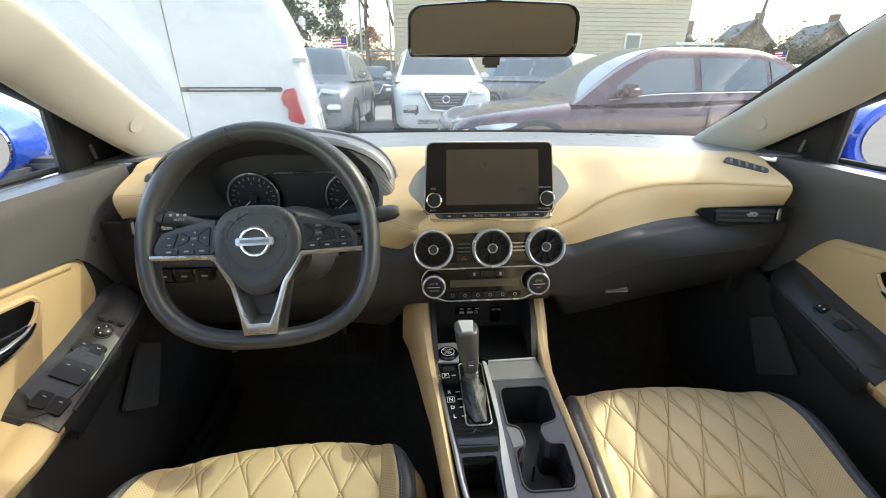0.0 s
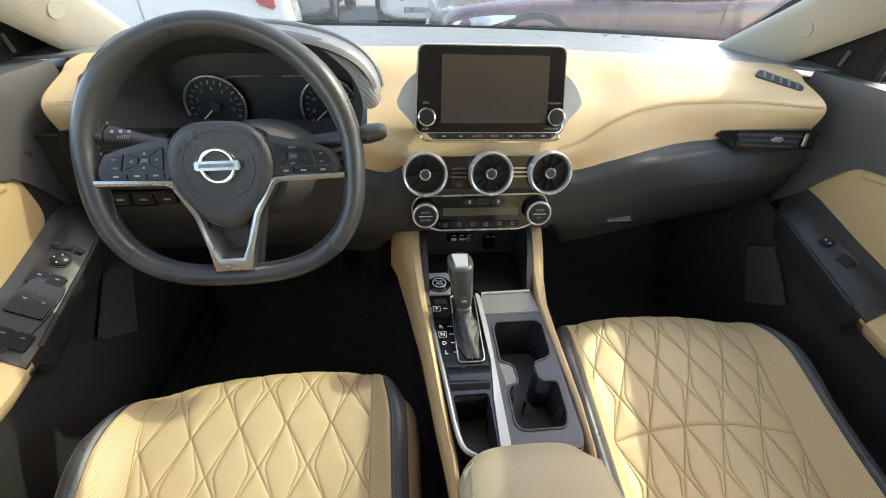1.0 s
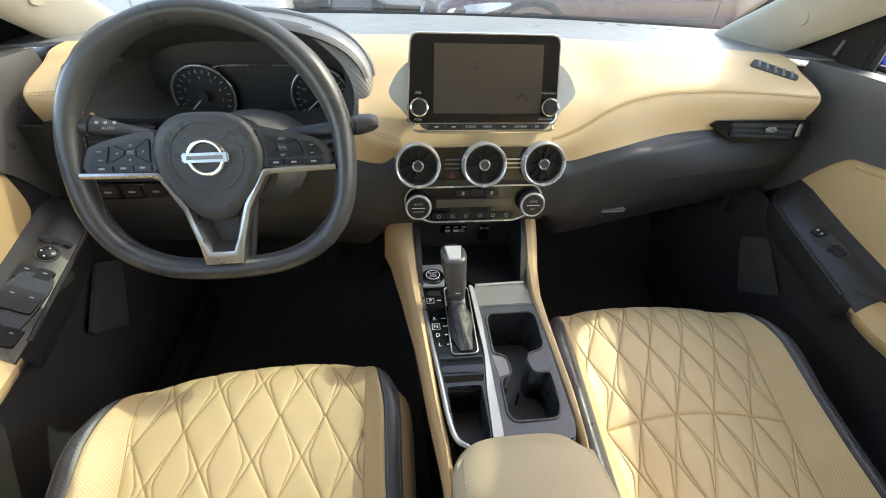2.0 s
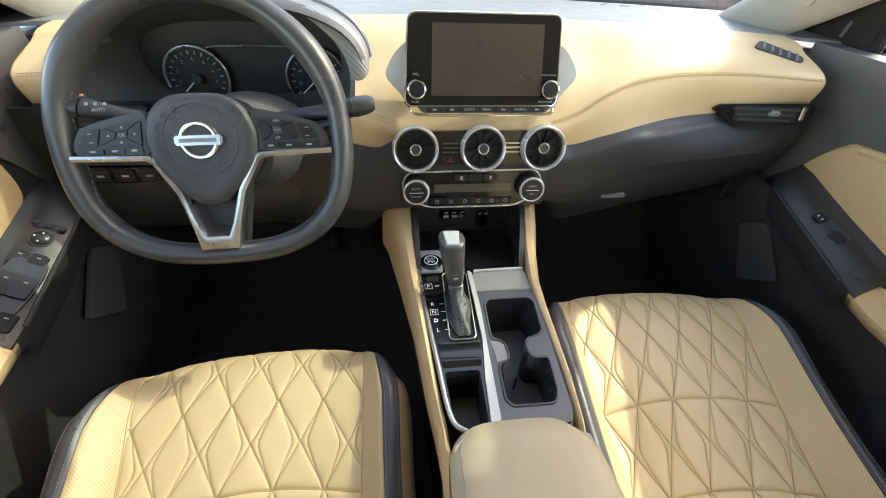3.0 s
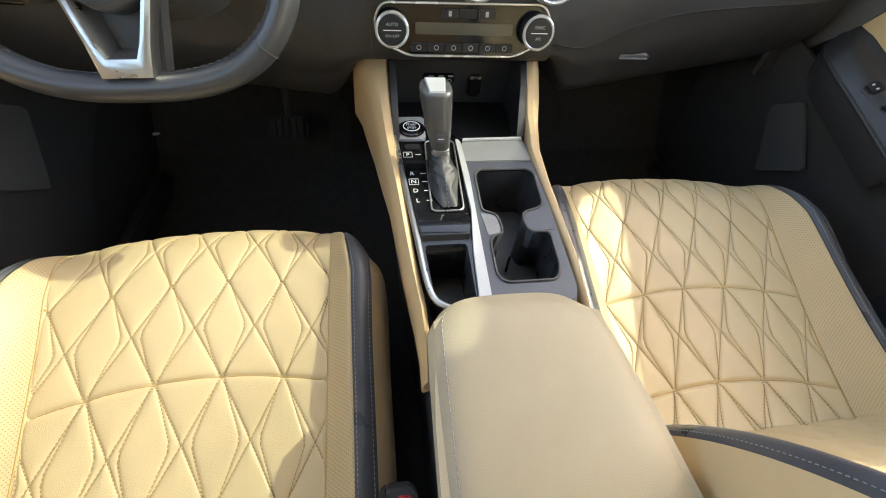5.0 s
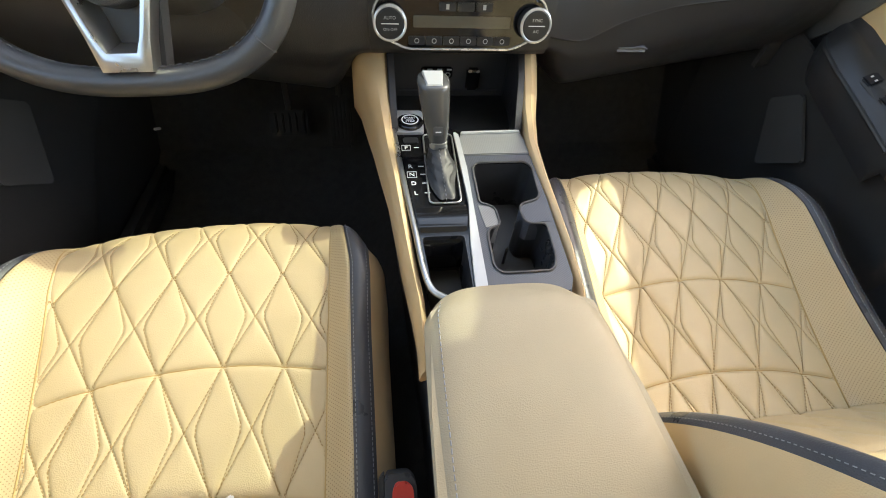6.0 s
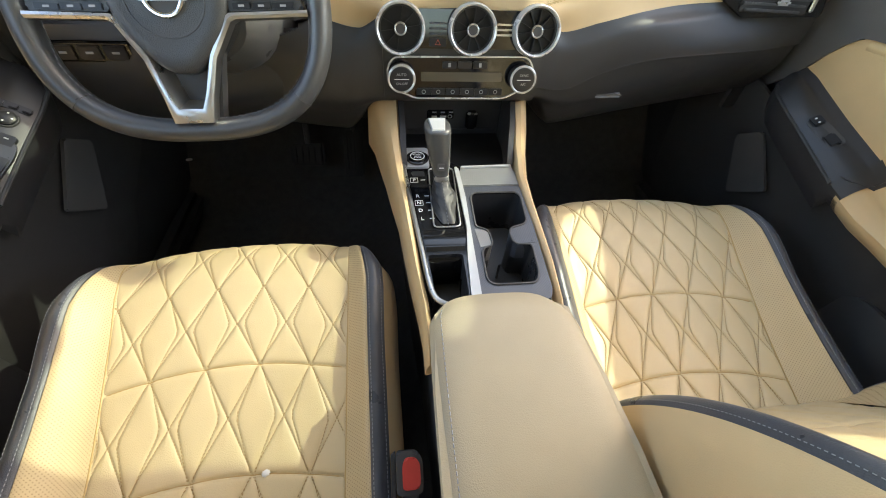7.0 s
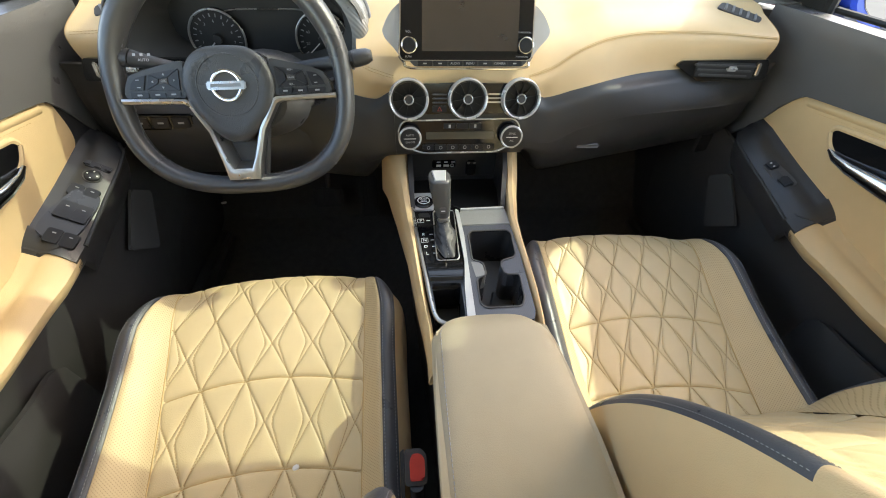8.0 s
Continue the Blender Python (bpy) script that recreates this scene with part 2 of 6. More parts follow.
def tube(path, r, n=10, closed=False, flat=1.0, up=Vector((0, 0, 1))):
    """A round or flattened bar along a path; r a number or a function of 0..1."""
    P = [Vector(p) for p in path]
    rings = []
    m = len(P)
    for i, p in enumerate(P):
        a = P[(i - 1) % m] if closed or i else P[0]
        b = P[(i + 1) % m] if closed or i < m - 1 else P[-1]
        d = (b - a).normalized()
        s = d.cross(up)
        if s.length < 1e-4:
            s = d.cross(Vector((1, 0, 0)))
        s.normalize()
        w = s.cross(d)
        rr = r(i / (m - 1)) if callable(r) else r
        rings.append([p + s * (rr * math.cos(2 * math.pi * k / n)) + w * (rr * flat * math.sin(2 * math.pi * k / n)) for k in range(n)])
    if closed:
        rings.append(rings[0])
        bm = loft(rings, True, False)
        bmesh.ops.remove_doubles(bm, verts=bm.verts, dist=1e-6)
        return bm
    return loft(rings)


def box(sx, sy, sz, r=0.004, at=(0, 0, 0), seg=2, taper=(1, 1)):
    """A bevelled box about a centre; taper shrinks the top."""
    bm = bmesh.new()
    bmesh.ops.create_cube(bm, size=1)
    for v in bm.verts:
        k = taper if v.co.z > 0 else (1, 1)
        v.co = Vector((v.co.x * sx * k[0], v.co.y * sy * k[1], v.co.z * sz)) + Vector(at)
    if r:
        bmesh.ops.bevel(bm, geom=bm.edges[:], offset=r, segments=seg, affect='EDGES', clamp_overlap=True)
    return bm


def slab(pts, depth, bevel=0.002, seg=2, both=True):
    """A plate with the outline pts (x, y), its top at z 0, bevelled on top."""
    bm = bmesh.new()
    low = [bm.verts.new((p[0], p[1], -depth)) for p in pts]
    top = [bm.verts.new((p[0], p[1], 0)) for p in pts]
    n = len(pts)
    for i in range(n):
        j = (i + 1) % n
        bm.faces.new((low[i], low[j], top[j], top[i]))
    bm.faces.new(list(reversed(low)))
    cap = bm.faces.new(top)
    if bevel:
        bmesh.ops.bevel(bm, geom=list(cap.edges), offset=bevel, segments=seg, affect='EDGES', clamp_overlap=True)
    return bm


def rounded(pts, r, n=5):
    """A polygon with its corners rounded off."""
    out = []
    m = len(pts)
    for i in range(m):
        a, b, c = Vector(pts[i - 1]).to_2d(), Vector(pts[i]).to_2d(), Vector(pts[(i + 1) % m]).to_2d()
        d1, d2 = (a - b), (c - b)
        k = min(r, d1.length * 0.48, d2.length * 0.48)
        p, q = b + d1.normalized() * k, b + d2.normalized() * k
        for s in range(n + 1):
            t = s / n
            out.append(tuple(p * (1 - t) ** 2 + b * (2 * t * (1 - t)) + q * t * t))
    return out


def ring_plate(outer, inner, z=0.0, depth=0.0, bm=None):
    """A flat face with a hole, and the hole's wall down to depth with a floor."""
    bm = bm or bmesh.new()
    def loop(pts, zz):
        vs = [bm.verts.new((p[0], p[1], zz)) for p in pts]
        return vs, [bm.edges.new((vs[i], vs[(i + 1) % len(vs)])) for i in range(len(vs))]
    vo, eo = loop(outer, z)
    edges = list(eo)
    for hole in inner:
        vi, ei = loop(hole, z)
        edges += ei
    bmesh.ops.triangle_fill(bm, use_beauty=True, use_dissolve=False, edges=edges)
    return bm


def well(outline, z0, z1, shrink=0.92):
    """A pocket: walls from z0 down to z1 and a floor."""
    c = Vector((sum(p[0] for p in outline) / len(outline), sum(p[1] for p in outline) / len(outline)))
    rings = []
    for k, (s, z) in enumerate(((1, z0), (0.99, z0 - 0.004), (shrink, z1 + 0.006), (shrink - 0.04, z1))):
        rings.append([(c.x + (p[0] - c.x) * s, c.y + (p[1] - c.y) * s, z) for p in outline])
    bm = loft(rings, True, False)
    bm.verts.ensure_lookup_table()
    n = len(outline)
    bm.faces.new([bm.verts[i] for i in range(3 * n, 4 * n)])
    return bm


def turned(profile, n=32, m=None):
    """A body of revolution about z from (radius, height) pairs."""
    rings = [[(max(r, 1e-5) * math.cos(2 * math.pi * i / n), max(r, 1e-5) * math.sin(2 * math.pi * i / n), z) for i in range(n)] for r, z in profile]
    bm = loft(rings, True, False)
    bmesh.ops.remove_doubles(bm, verts=bm.verts, dist=2e-5)
    return bm


def hoop(r, w, n=40, k=10):
    return tube([(r * math.cos(2 * math.pi * i / n), r * math.sin(2 * math.pi * i / n), 0) for i in range(n)], w, k, True)


def join(*bms):
    out = bmesh.new()
    for b in bms:
        me = bpy.data.meshes.new("tmp")
        b.to_mesh(me)
        b.free()
        out.from_mesh(me)
        bpy.data.meshes.remove(me)
    return out


def moved(bm, m):
    bmesh.ops.transform(bm, matrix=m, verts=bm.verts)
    return bm


def lettering(text, size, m, material, parent, name="lettering"):
    """Raised print with the built-in font, centred."""
    cu = bpy.data.curves.new("print", 'FONT')
    cu.body, cu.size, cu.align_x, cu.align_y, cu.extrude, cu.resolution_u = text, size, 'CENTER', 'CENTER', 0.0002, 2
    tmp = bpy.data.objects.new("tmp", cu)
    me = bpy.data.meshes.new_from_object(tmp)
    bpy.data.objects.remove(tmp)
    bpy.data.curves.remove(cu)
    return link(name, me, material, parent, "", False, m)


def facing(origin, normal, up=(0, 0, 1)):
    """A frame with z along the normal and y towards up."""
    z = Vector(normal).normalized()
    x = Vector(up).cross(z).normalized()
    y = z.cross(x)
    m = Matrix((x, y, z)).transposed().to_4x4()
    m.translation = origin
    return m


def stitches(lines, lift, size=(0.0036, 0.0011, 0.0007), pitch=0.0055):
    """Rows of thread dashes along lines of (point, normal); one mesh."""
    vs, fs = [], []
    for line in lines:
        acc = 0.0
        for (p, n), (q, _) in zip(line, line[1:]):
            d = q - p
            L = d.length
            if L < 1e-6:
                continue
            d.normalize()
            s = d.cross(n).normalized()
            while acc < L:
                c = p + d * acc + n * lift
                a, b, h = d * size[0] / 2, s * size[1] / 2, n * size[2]
                k = len(vs)
                vs += [c - a - b, c + a - b, c + a + b, c - a + b, c - a * 0.7 + h, c + a * 0.7 + h]
                fs += [(k, k + 1, k + 5, k + 4), (k + 1, k + 2, k + 5), (k + 2, k + 3, k + 4, k + 5), (k + 3, k, k + 4)]
                acc += pitch
            acc -= L
    me = bpy.data.meshes.new("stitching")
    me.from_pydata([tuple(v) for v in vs], [], fs)
    return me


# ---------------------------------------------------------------- car shell
def dash_row(k, x):
    """(y, z) of the dashboard's k-th contour line at x: from the windscreen's foot down to the knees."""
    a = abs(x + .018 * min(1, max(0, (abs(x) - .2) / .15)))
    if k == 0:
        return 1.25 - 0.24 * a * a, 1.008
    if k == 1:
        return 0.915 - 0.17 * max(0, a - 0.1) ** 2, 1.02 - 0.03 * a * a
    if k == 2:
        return ease(a, (0, .12, .2, .3, .45, .66), (.78, .78, .785, .80, .805, .80)), ease(a, (0, .12, .2, .3, .45, .66), (.975, .972, .972, .993, .998, .990))
    if k == 3:
        return ease(a, (0, .11, .16, .22, .29, .45, .66), (.705, .70, .708, .724, .738, .748, .735)), ease(a, (0, .11, .16, .22, .29, .37, .45, .66), (.922, .906, .916, .944, .962, .970, .971, .963))
    if k == 4:
        return ease(a, (0, .11, .16, .25, .43, .66), (.690, .690, .700, .706, .742, .745)), ease(a, (0, .11, .16, .22, .30, .43, .66), (.901, .893, .868, .881, .895, .904, .918))
    if k == 5:
        return ease(a, (0, .12, .17, .3, .45, .66), (.684, .684, .69, .700, .728, .75)), ease(a, (0, .12, .17, .3, .45, .66), (.88, .865, .84, .872, .882, .895))
    if k == 6:
        return ease(a, (0, .12, .18, .35, .55, .66), (.676, .676, .69, .704, .722, .75)), ease(a, (0, .12, .18, .25, .34, .46, .61, .66), (.80, .79, .778, .803, .823, .832, .837, .838))
    if k == 7:
        return ease(a, (0, .13, .2, .4, .66), (.69, .69, .708, .732, .77)), ease(a, (0, .13, .2, .4, .66), (.765, .765, .735, .755, .775))
    if k == 8:
        return ease(a, (0, .13, .2, .66), (.74, .74, .765, .85)), ease(a, (0, .13, .2, .66), (.757, .757, .675, .70))
    return 1.0, 0.66


def dash_point(x, t):
    """A point of the dashboard's skin; t counts contour lines."""
    k = max(0, min(8, int(t)))
    f = t - k
    P = [Vector(dash_row(max(0, min(9, i)), x)) for i in (k - 1, k, k + 1, k + 2)]
    a, b, c, d = P
    h = 0.5
    q = b + (c - a) * h * (f - 2 * f * f + f ** 3) + (c - b) * (3 * f * f - 2 * f ** 3) + (d - b) * h * (f ** 3 - f * f)
    return Vector((x, q.x, q.y))


def on_pad(x, y):
    """The point of the dashboard's upper skin at x and y."""
    lo, hi = 0.0, 3.5
    for _ in range(24):
        m = (lo + hi) / 2
        if dash_point(x, m).y > y:
            lo = m
        else:
            hi = m
    return dash_point(x, lo)


def dash_sheet(x0, x1, t0, t1, nx, nt, skip=None, thick=0.006):
    return sheet(lambda u, v: dash_point(x0 + (x1 - x0) * u, t0 + (t1 - t0) * v), nx, nt, thick, skip)


HX, HZ = -0.385, 0.962                                     # middle of the instrument hood


def in_hood(x, z, grow=0.0):
    return abs((x - HX) / (0.205 + grow)) ** 2.6 + abs((z - HZ) / ((0.085 if z > HZ else 0.12) + grow)) ** 2.6 < 1


dash = thing("dashboard", "tan leather and black plastic car dashboard below the windscreen", "dashboard")
hole = lambda x0, x1, t0, t1: (lambda u, v: in_hood(x0 + (x1 - x0) * u, dash_point(x0 + (x1 - x0) * u, t0 + (t1 - t0) * v).z, -.006))
part("top_pad", dash_sheet(-.75, .73, 0, 1, 74, 12), plastic_top, dash, "dark grey grained top pad")
part("leather_pad", dash_sheet(-.652, .616, 1.0, 4, 300, 100, hole(-.652, .616, 1.0, 4), .006), leather, dash, "stitched tan leather pad")
part("lower_panel", dash_sheet(-.69, -.125, 4, 9, 150, 90, hole(-.69, -.125, 4, 9)), plastic, dash, "black lower panel")
part("lower_panel", dash_sheet(.125, .645, 4, 6, 60, 24, None, 0), plastic, dash, "black lower panel")
part("centre_panel", dash_sheet(-.125, .125, 4, 8, 30, 30), plastic, dash, "black centre panel")


def glovebox_point(u, v):
    p = dash_point(.118 + .527 * u, 6.0 + 3 * v)
    return p + Vector((0, 0.006, -0.003))


glove = part("glovebox_lid", sheet(glovebox_point, 40, 24), plastic, dash, "black glovebox lid")
part("latch", box(.056, .010, .010, .0045, (0, 0, 0), 3), door_grey, glove, m=Matrix.Translation(dash_point(.283, 6.80) + Vector((0, .003, 0))) @ pose(0, 0, 0, 45))
part("groove_strip", tube([dash_point(.16 + .48 * i / 40, 5.98) + Vector((0, .0012, 0)) for i in range(41)], .0014, 8), plastic_dark, dash)

for x0, x1 in ((-.645, -.765), (.610, .735)):
    part("end_filler", sheet(lambda u, v: Vector((x0 * (1 - u) + (x1 + (.045 if x1 > 0 else -.045)) * u, .85 + .33 * v, .966)), 6, 6, .008), plastic_dark, dash, "black filler beside the door")
    part("end_panel", sheet(lambda u, v: Vector((x0 + (x1 - x0) * u, .81 + .04 * u, .955 - .27 * v)), 6, 10, .008), plastic, dash, "black end panel")
# stitch rows on the leather pad
rows = []
for off in (-0.03, 0.05):
    for x0, x1 in ((.125, .612), (-.125, -.205), (-.60, -.648)):
        rows.append([(dash_point(x0 + (x1 - x0) * i / 90, 3 + off), Vector((0, -.75, .66))) for i in range(91)])
for r_ in rows:
    link("stitching", stitches([r_], 0.0008), thread_tan, dash, "tan stitching", False)
for sx, xe in ((-1, -.652), (1, .616)):
    cap = bmesh.new()
    cap.faces.new([cap.verts.new(dash_point(xe, 1 + 3 * i / 40) + Vector((sx * .002 * math.sin(math.pi * i / 40), 0, 0))) for i in range(41)] + [cap.verts.new((xe, .95, .90))])
    part("pad_end", cap, leather, dash, "tan leather end")
part("seam", tube([dash_point(.125 + .487 * i / 60, 3.01) + Vector((0, -.0002, 0)) for i in range(61)], .0007, 6), thread_tan, dash)

# --- instrument hood and dials
hood = part("instrument_hood", loft([[(HX + sx * (abs(math.cos(a)) ** .77) * (1 if math.cos(a) > 0 else -1), y,
            HZ + dz + (hu if math.sin(a) > 0 else hd) * (abs(math.sin(a)) ** .77) * (1 if math.sin(a) > 0 else -1)) for a in [2 * math.pi * i / 56 for i in range(56)]]
            for y, sx, hu, hd, dz in ((.885, .165, .058, .06, -.01), (.86, .17, .062, .062, -.01), (.80, .195, .08, .085, 0), (.765, .207, .09, .11, 0), (.757, .211, .094, .118, 0), (.765, .216, .099, .124, 0), (.80, .216, .1, .12, 0), (.90, .20, .085, .10, 0))], True, False), plastic_dark, dash, "black hooded instrument binnacle")


def hood_shell(u, v):
    a = math.pi * (-.42 + 1.62 * u)
    c, s = math.cos(a), math.sin(a)
    w = lerp(v, (0, .15, 1), (.217, .222, .16))
    h = lerp(v, (0, .15, 1), (.099, .104, .055))
    y = .762 + .21 * v
    return Vector((HX + w * abs(c) ** .77 * (1 if c > 0 else -1), y + (.03 * s if s > 0 else 0), HZ + h * abs(s) ** .77 * (1 if s > 0 else -1)))


part("hood_cover", sheet(hood_shell, 48, 14, 0.004), plastic_top, dash, "dark grey hood cover")


def hood_flank(u, v):
    """The ribbed crescent on the passenger side of the hood, from its lip outwards."""
    inner = smooth_curve([(-.262, .768, 1.048), (-.237, .764, 1.030), (-.209, .758, 1.004), (-.194, .752, .968), (-.199, .752, .928), (-.212, .755, .895)], 30)
    outer = smooth_curve([(-.235, .80, 1.048), (-.203, .79, 1.034), (-.174, .776, 1.001), (-.165, .768, .959), (-.178, .762, .914), (-.200, .760, .880)], 30)
    a, b = inner[int(u * 29 + .5)], outer[int(u * 29 + .5)]
    return a.lerp(b, v) + Vector((.004, -.006, .003)) * math.sin(math.pi * v)


part("hood_side", sheet(hood_flank, 29, 10, 0.006), hood_rib, dash, "ribbed silver hood flank")
part("hood_seal", tube([hood_shell(i / 60, .16) + Vector((0, .0, .001)) for i in range(61)], .005, 8), plastic_top, dash, "dark grey hood edge")
cl = part("instrument_panel", box(.34, .006, .13, .003, (HX + .005, .884, HZ - .01)), dial_face, dash, "unlit black instrument panel")
part("screen_border", tube(smooth_curve([(HX - .066, .872, .961), (HX - .054, .872, .9705), (HX - .03, .872, .9735), (HX + .03, .872, .9745), (HX + .085, .872, .974), (HX + .105, .872, .966)], 30), .0016, 6), silver, cl)


def dial(x, z, start, marks):
    g = part("dial", moved(turned([(0, 0), (.05, 0), (.05, .004), (.047, .004)]), Matrix.Rotation(radians(90), 4, 'X')), dial_face, cl, "round gauge", m=pose(x, .874, z))
    part("bezel", moved(hoop(.052, .0022), Matrix.Translation((0, 0, .005))), silver, g, "thin silver bezel ring", m=pose(0, 0, 0, 90))
    tick = bmesh.new()
    for i in range(17):
        a = radians(start - i * 15)
        b = box(.0012 if i % 2 else .0022, .006, .0006, 0, (0, 0, 0))
        tick = join(tick, moved(b, pose(.0415 * math.cos(a), .0415 * math.sin(a), .0045, 0, 0, math.degrees(a) - 90)))
    part("scale_marks", tick, print_grey, g, m=pose(0, 0, 0, 90), smooth=False)
    part("pointer", moved(box(.038, .0022, .001, .0003, (.018, 0, 0)), pose(0, 0, .0065, 0, 0, 222)), print_white, g, m=pose(0, 0, 0, 90))
    part("pointer_cap", turned([(0, .012), (.008, .0115), (.009, .0045)], 20), plastic, g, m=pose(0, 0, 0, 90))
    for i, s in enumerate(marks):
        a = radians(start - 22 - i * 240 / len(marks))
        lettering(s, .0075, pose(.031 * math.cos(a), -.0048, .031 * math.sin(a), 90), print_grey, g)
    return g


dial(-.467, .922, 215, "1234567")
dial(-.264, .921, 215, ("20", "40", "60", "80", "100", "120"))

# --- touchscreen
SCR = facing((.008, .690, .953), (0, -math.cos(radians(18)), math.sin(radians(18))))
scr = part("touchscreen", moved(slab(rounded([(-.119, -.013), (.110, -.013), (.106, .107), (-.112, .107)], .012), .022, .003), Matrix.Identity(4)), piano, dash, "switched-off touchscreen in a gloss black frame", m=SCR)
part("rim", tube([(p[0], p[1], -.004) for p in rounded([(-.1205, -.0145), (.1115, -.0145), (.1075, .1085), (-.1135, .1085)], .0125)], .0018, 6, True, up=Vector((0, 0, 1))), chrome, scr, "thin chrome rim")
part("display", slab(rounded([(-.082, 0), (.084, 0), (.082, .0955), (-.080, .0955)], .001), .0008, 0), lcd, scr, "dark brown unlit display", m=pose(0, 0, .0012))
for sx in (-1, 1):
    kn = part("knob", turned([(0, .013), (.0100, .013), (.0112, .0115), (.0115, 0)], 32), button, scr, "round black knob", m=pose(-.1035 if sx < 0 else .0955, .009, .001))
    part("ring", moved(hoop(.0120, .0016, 32, 8), Matrix.Translation((0, 0, .0100))), chrome, kn, "chrome ring")
lettering("VOL", .0050, pose(-.104, .029, .0012), print_grey, scr)
lettering("PUSH", .0045, pose(-.105, -.0085, .0012), print_grey, scr)
lettering("TUNE SCROLL", .0036, pose(.0945, .029, .0012), print_grey, scr)
lettering("PUSH SOUND", .0036, pose(.0925, -.0085, .0012), print_grey, scr)
strip = part("button_row", slab(rounded([(-.094, -.024), (.094, -.024), (.104, -.0145), (-.104, -.0145)], .004), .02, .002), plastic_dark, scr, "row of hard buttons", m=pose(0, 0, -.001))
for i, s in enumerate(("*  )", "|<< >>|", "AUDIO", "MENU", "(", "CAMERA", "<-")):
    x = -.085 + .0262 * i + .008
    part("key", box(.0252, .0082, .003, .0008, (x, -.0192, .0005)), button, strip)
    if s.isalpha():
        lettering(s, .0052, pose(x, -.0192, .0022), print_grey, strip)
    else:
        part("symbol", box(.006, .0022, .0004, 0, (x, -.0192, .0022)), print_grey, strip)
part("lower_lip", tube(smooth_curve([(-.121, -.008, -.006), (-.113, -.017, -.004), (-.100, -.0265, -.003), (0, -.0275, -.003), (.096, -.0265, -.003), (.106, -.017, -.004), (.112, -.008, -.006)], 40), .0022, 8), chrome, scr, "chrome lower lip")
for sx in (-1, 1):
    wing = [(sx * .105, -.022), (sx * .118, .0), (sx * .139, .022), (sx * .142, .032), (sx * .130, .056), (sx * .105, .078)]
    part("wing", slab(rounded(wing if sx > 0 else wing[::-1], .014, 5), .03, .003), silver_lt, scr, "silver side wing", m=pose(.002 if sx > 0 else -.006, 0, -.012))

# --- round air vents and hazard strip
vplate = part("vent_surround", moved(slab(rounded([(-.128, -.026), (.132, -.026), (.13, .026), (-.126, .026)], .012), .02, .003), Matrix.Identity(4)), piano, dash, "gloss black vent surround", m=facing((.004, .6765, .876), (0, -.975, .22)))
for k in range(2):
    for z in (.008, .001, -.006):
        part("slat", box(.026, .0026, .003, .0008, (-.047 + .1 * k, z, .002)), silver if k else carbon_dark, vplate)
part("hazard_key", box(.026, .012, .003, .001, (-.047, -.017, .001)), button, vplate)
part("hazard_mark", moved(hoop(.0045, .0006, 3, 6), pose(-.047, -.018, .0032, 0, 0, 90)), print_red, vplate, "red triangle")


def vent(x):
    v = thing("tmp", "", "", (0, 0, 0))
    v.name = "air_vent"
    v.parent = dash
    v.matrix_basis = facing((x, .667, .879), (0, -.965, .26))
    part("outer_ring", turned([(.0306, .001), (.0316, .0070), (.0336, .0082), (.0356, .005), (.0364, -.006), (.035, -.012)], 48), chrome_soft, v, "polished silver ring")
    part("throat", turned([(.0, -.0075), (.0295, -.0075), (.0314, .002)], 40), rubber, v)
    part("inner_ring", moved(hoop(.0296, .0011, 40, 8), Matrix.Translation((0, 0, -.001))), plastic, v)
    for i in range(10):
        part("vane", box(.023, .0012, .007, .0004, (.0185, 0, -.0035)), rubber, v, m=pose(0, 0, 0, 0, 0, 36 * i + 9))
    part("hub", turned([(0, .004), (.0065, .004), (.0072, .003), (.0075, -.012)], 24), plastic, v)
    part("hub_ring", moved(hoop(.0078, .0014, 28, 8), Matrix.Translation((0, 0, .003))), silver, v)


for x in (-.0985, .0075, .105):
    vent(x)

# --- climate panel
CLI = facing((0, .664, .810), (0, -.98, .20))
cp = part("climate_panel", slab(rounded([(-.118, .012), (-.108, .027), (.098, .029), (.110, .015), (.108, -.010), (.084, -.022), (.067, -.030), (-.076, -.030), (-.094, -.022), (-.116, -.012)], .012), .016, .002), piano, dash, "gloss black climate control panel", m=CLI)
part("rim", tube([(p[0], p[1], .0005) for p in rounded([(-.120, .013), (-.110, .029), (.100, .031), (.112, .016), (.110, -.011), (.085, -.024), (.068, -.032), (-.077, -.032), (-.095, -.024), (-.118, -.013)], .012)], .0015, 6, True), chrome_soft, cp, "polished outline")
part("display_strip", slab(rounded([(-.068, -.006), (.062, -.006), (.062, .008), (-.068, .008)], .002), .001, 0), lcd_strip, cp, m=pose(0, 0, .001))
for i in range(3):
    part("key", box(.0225, .0105, .003, .0008, (-.0235 + .0242 * i, .0185, .0006)), button, cp)
    if i != 1:
        part("symbol", box(.004, .006, .0005, 0, (-.0235 + .0242 * i, .0185, .0022)), print_grey, cp)
for i in range(6):
    x = -.0635 + .0233 * i
    part("key", box(.0223, .011, .003, .0008, (x, -.0215, .0006)), button, cp)
    part("symbol", moved(hoop(.0028, .0005, 12, 5), pose(x, -.0215, .0024)), print_grey, cp)
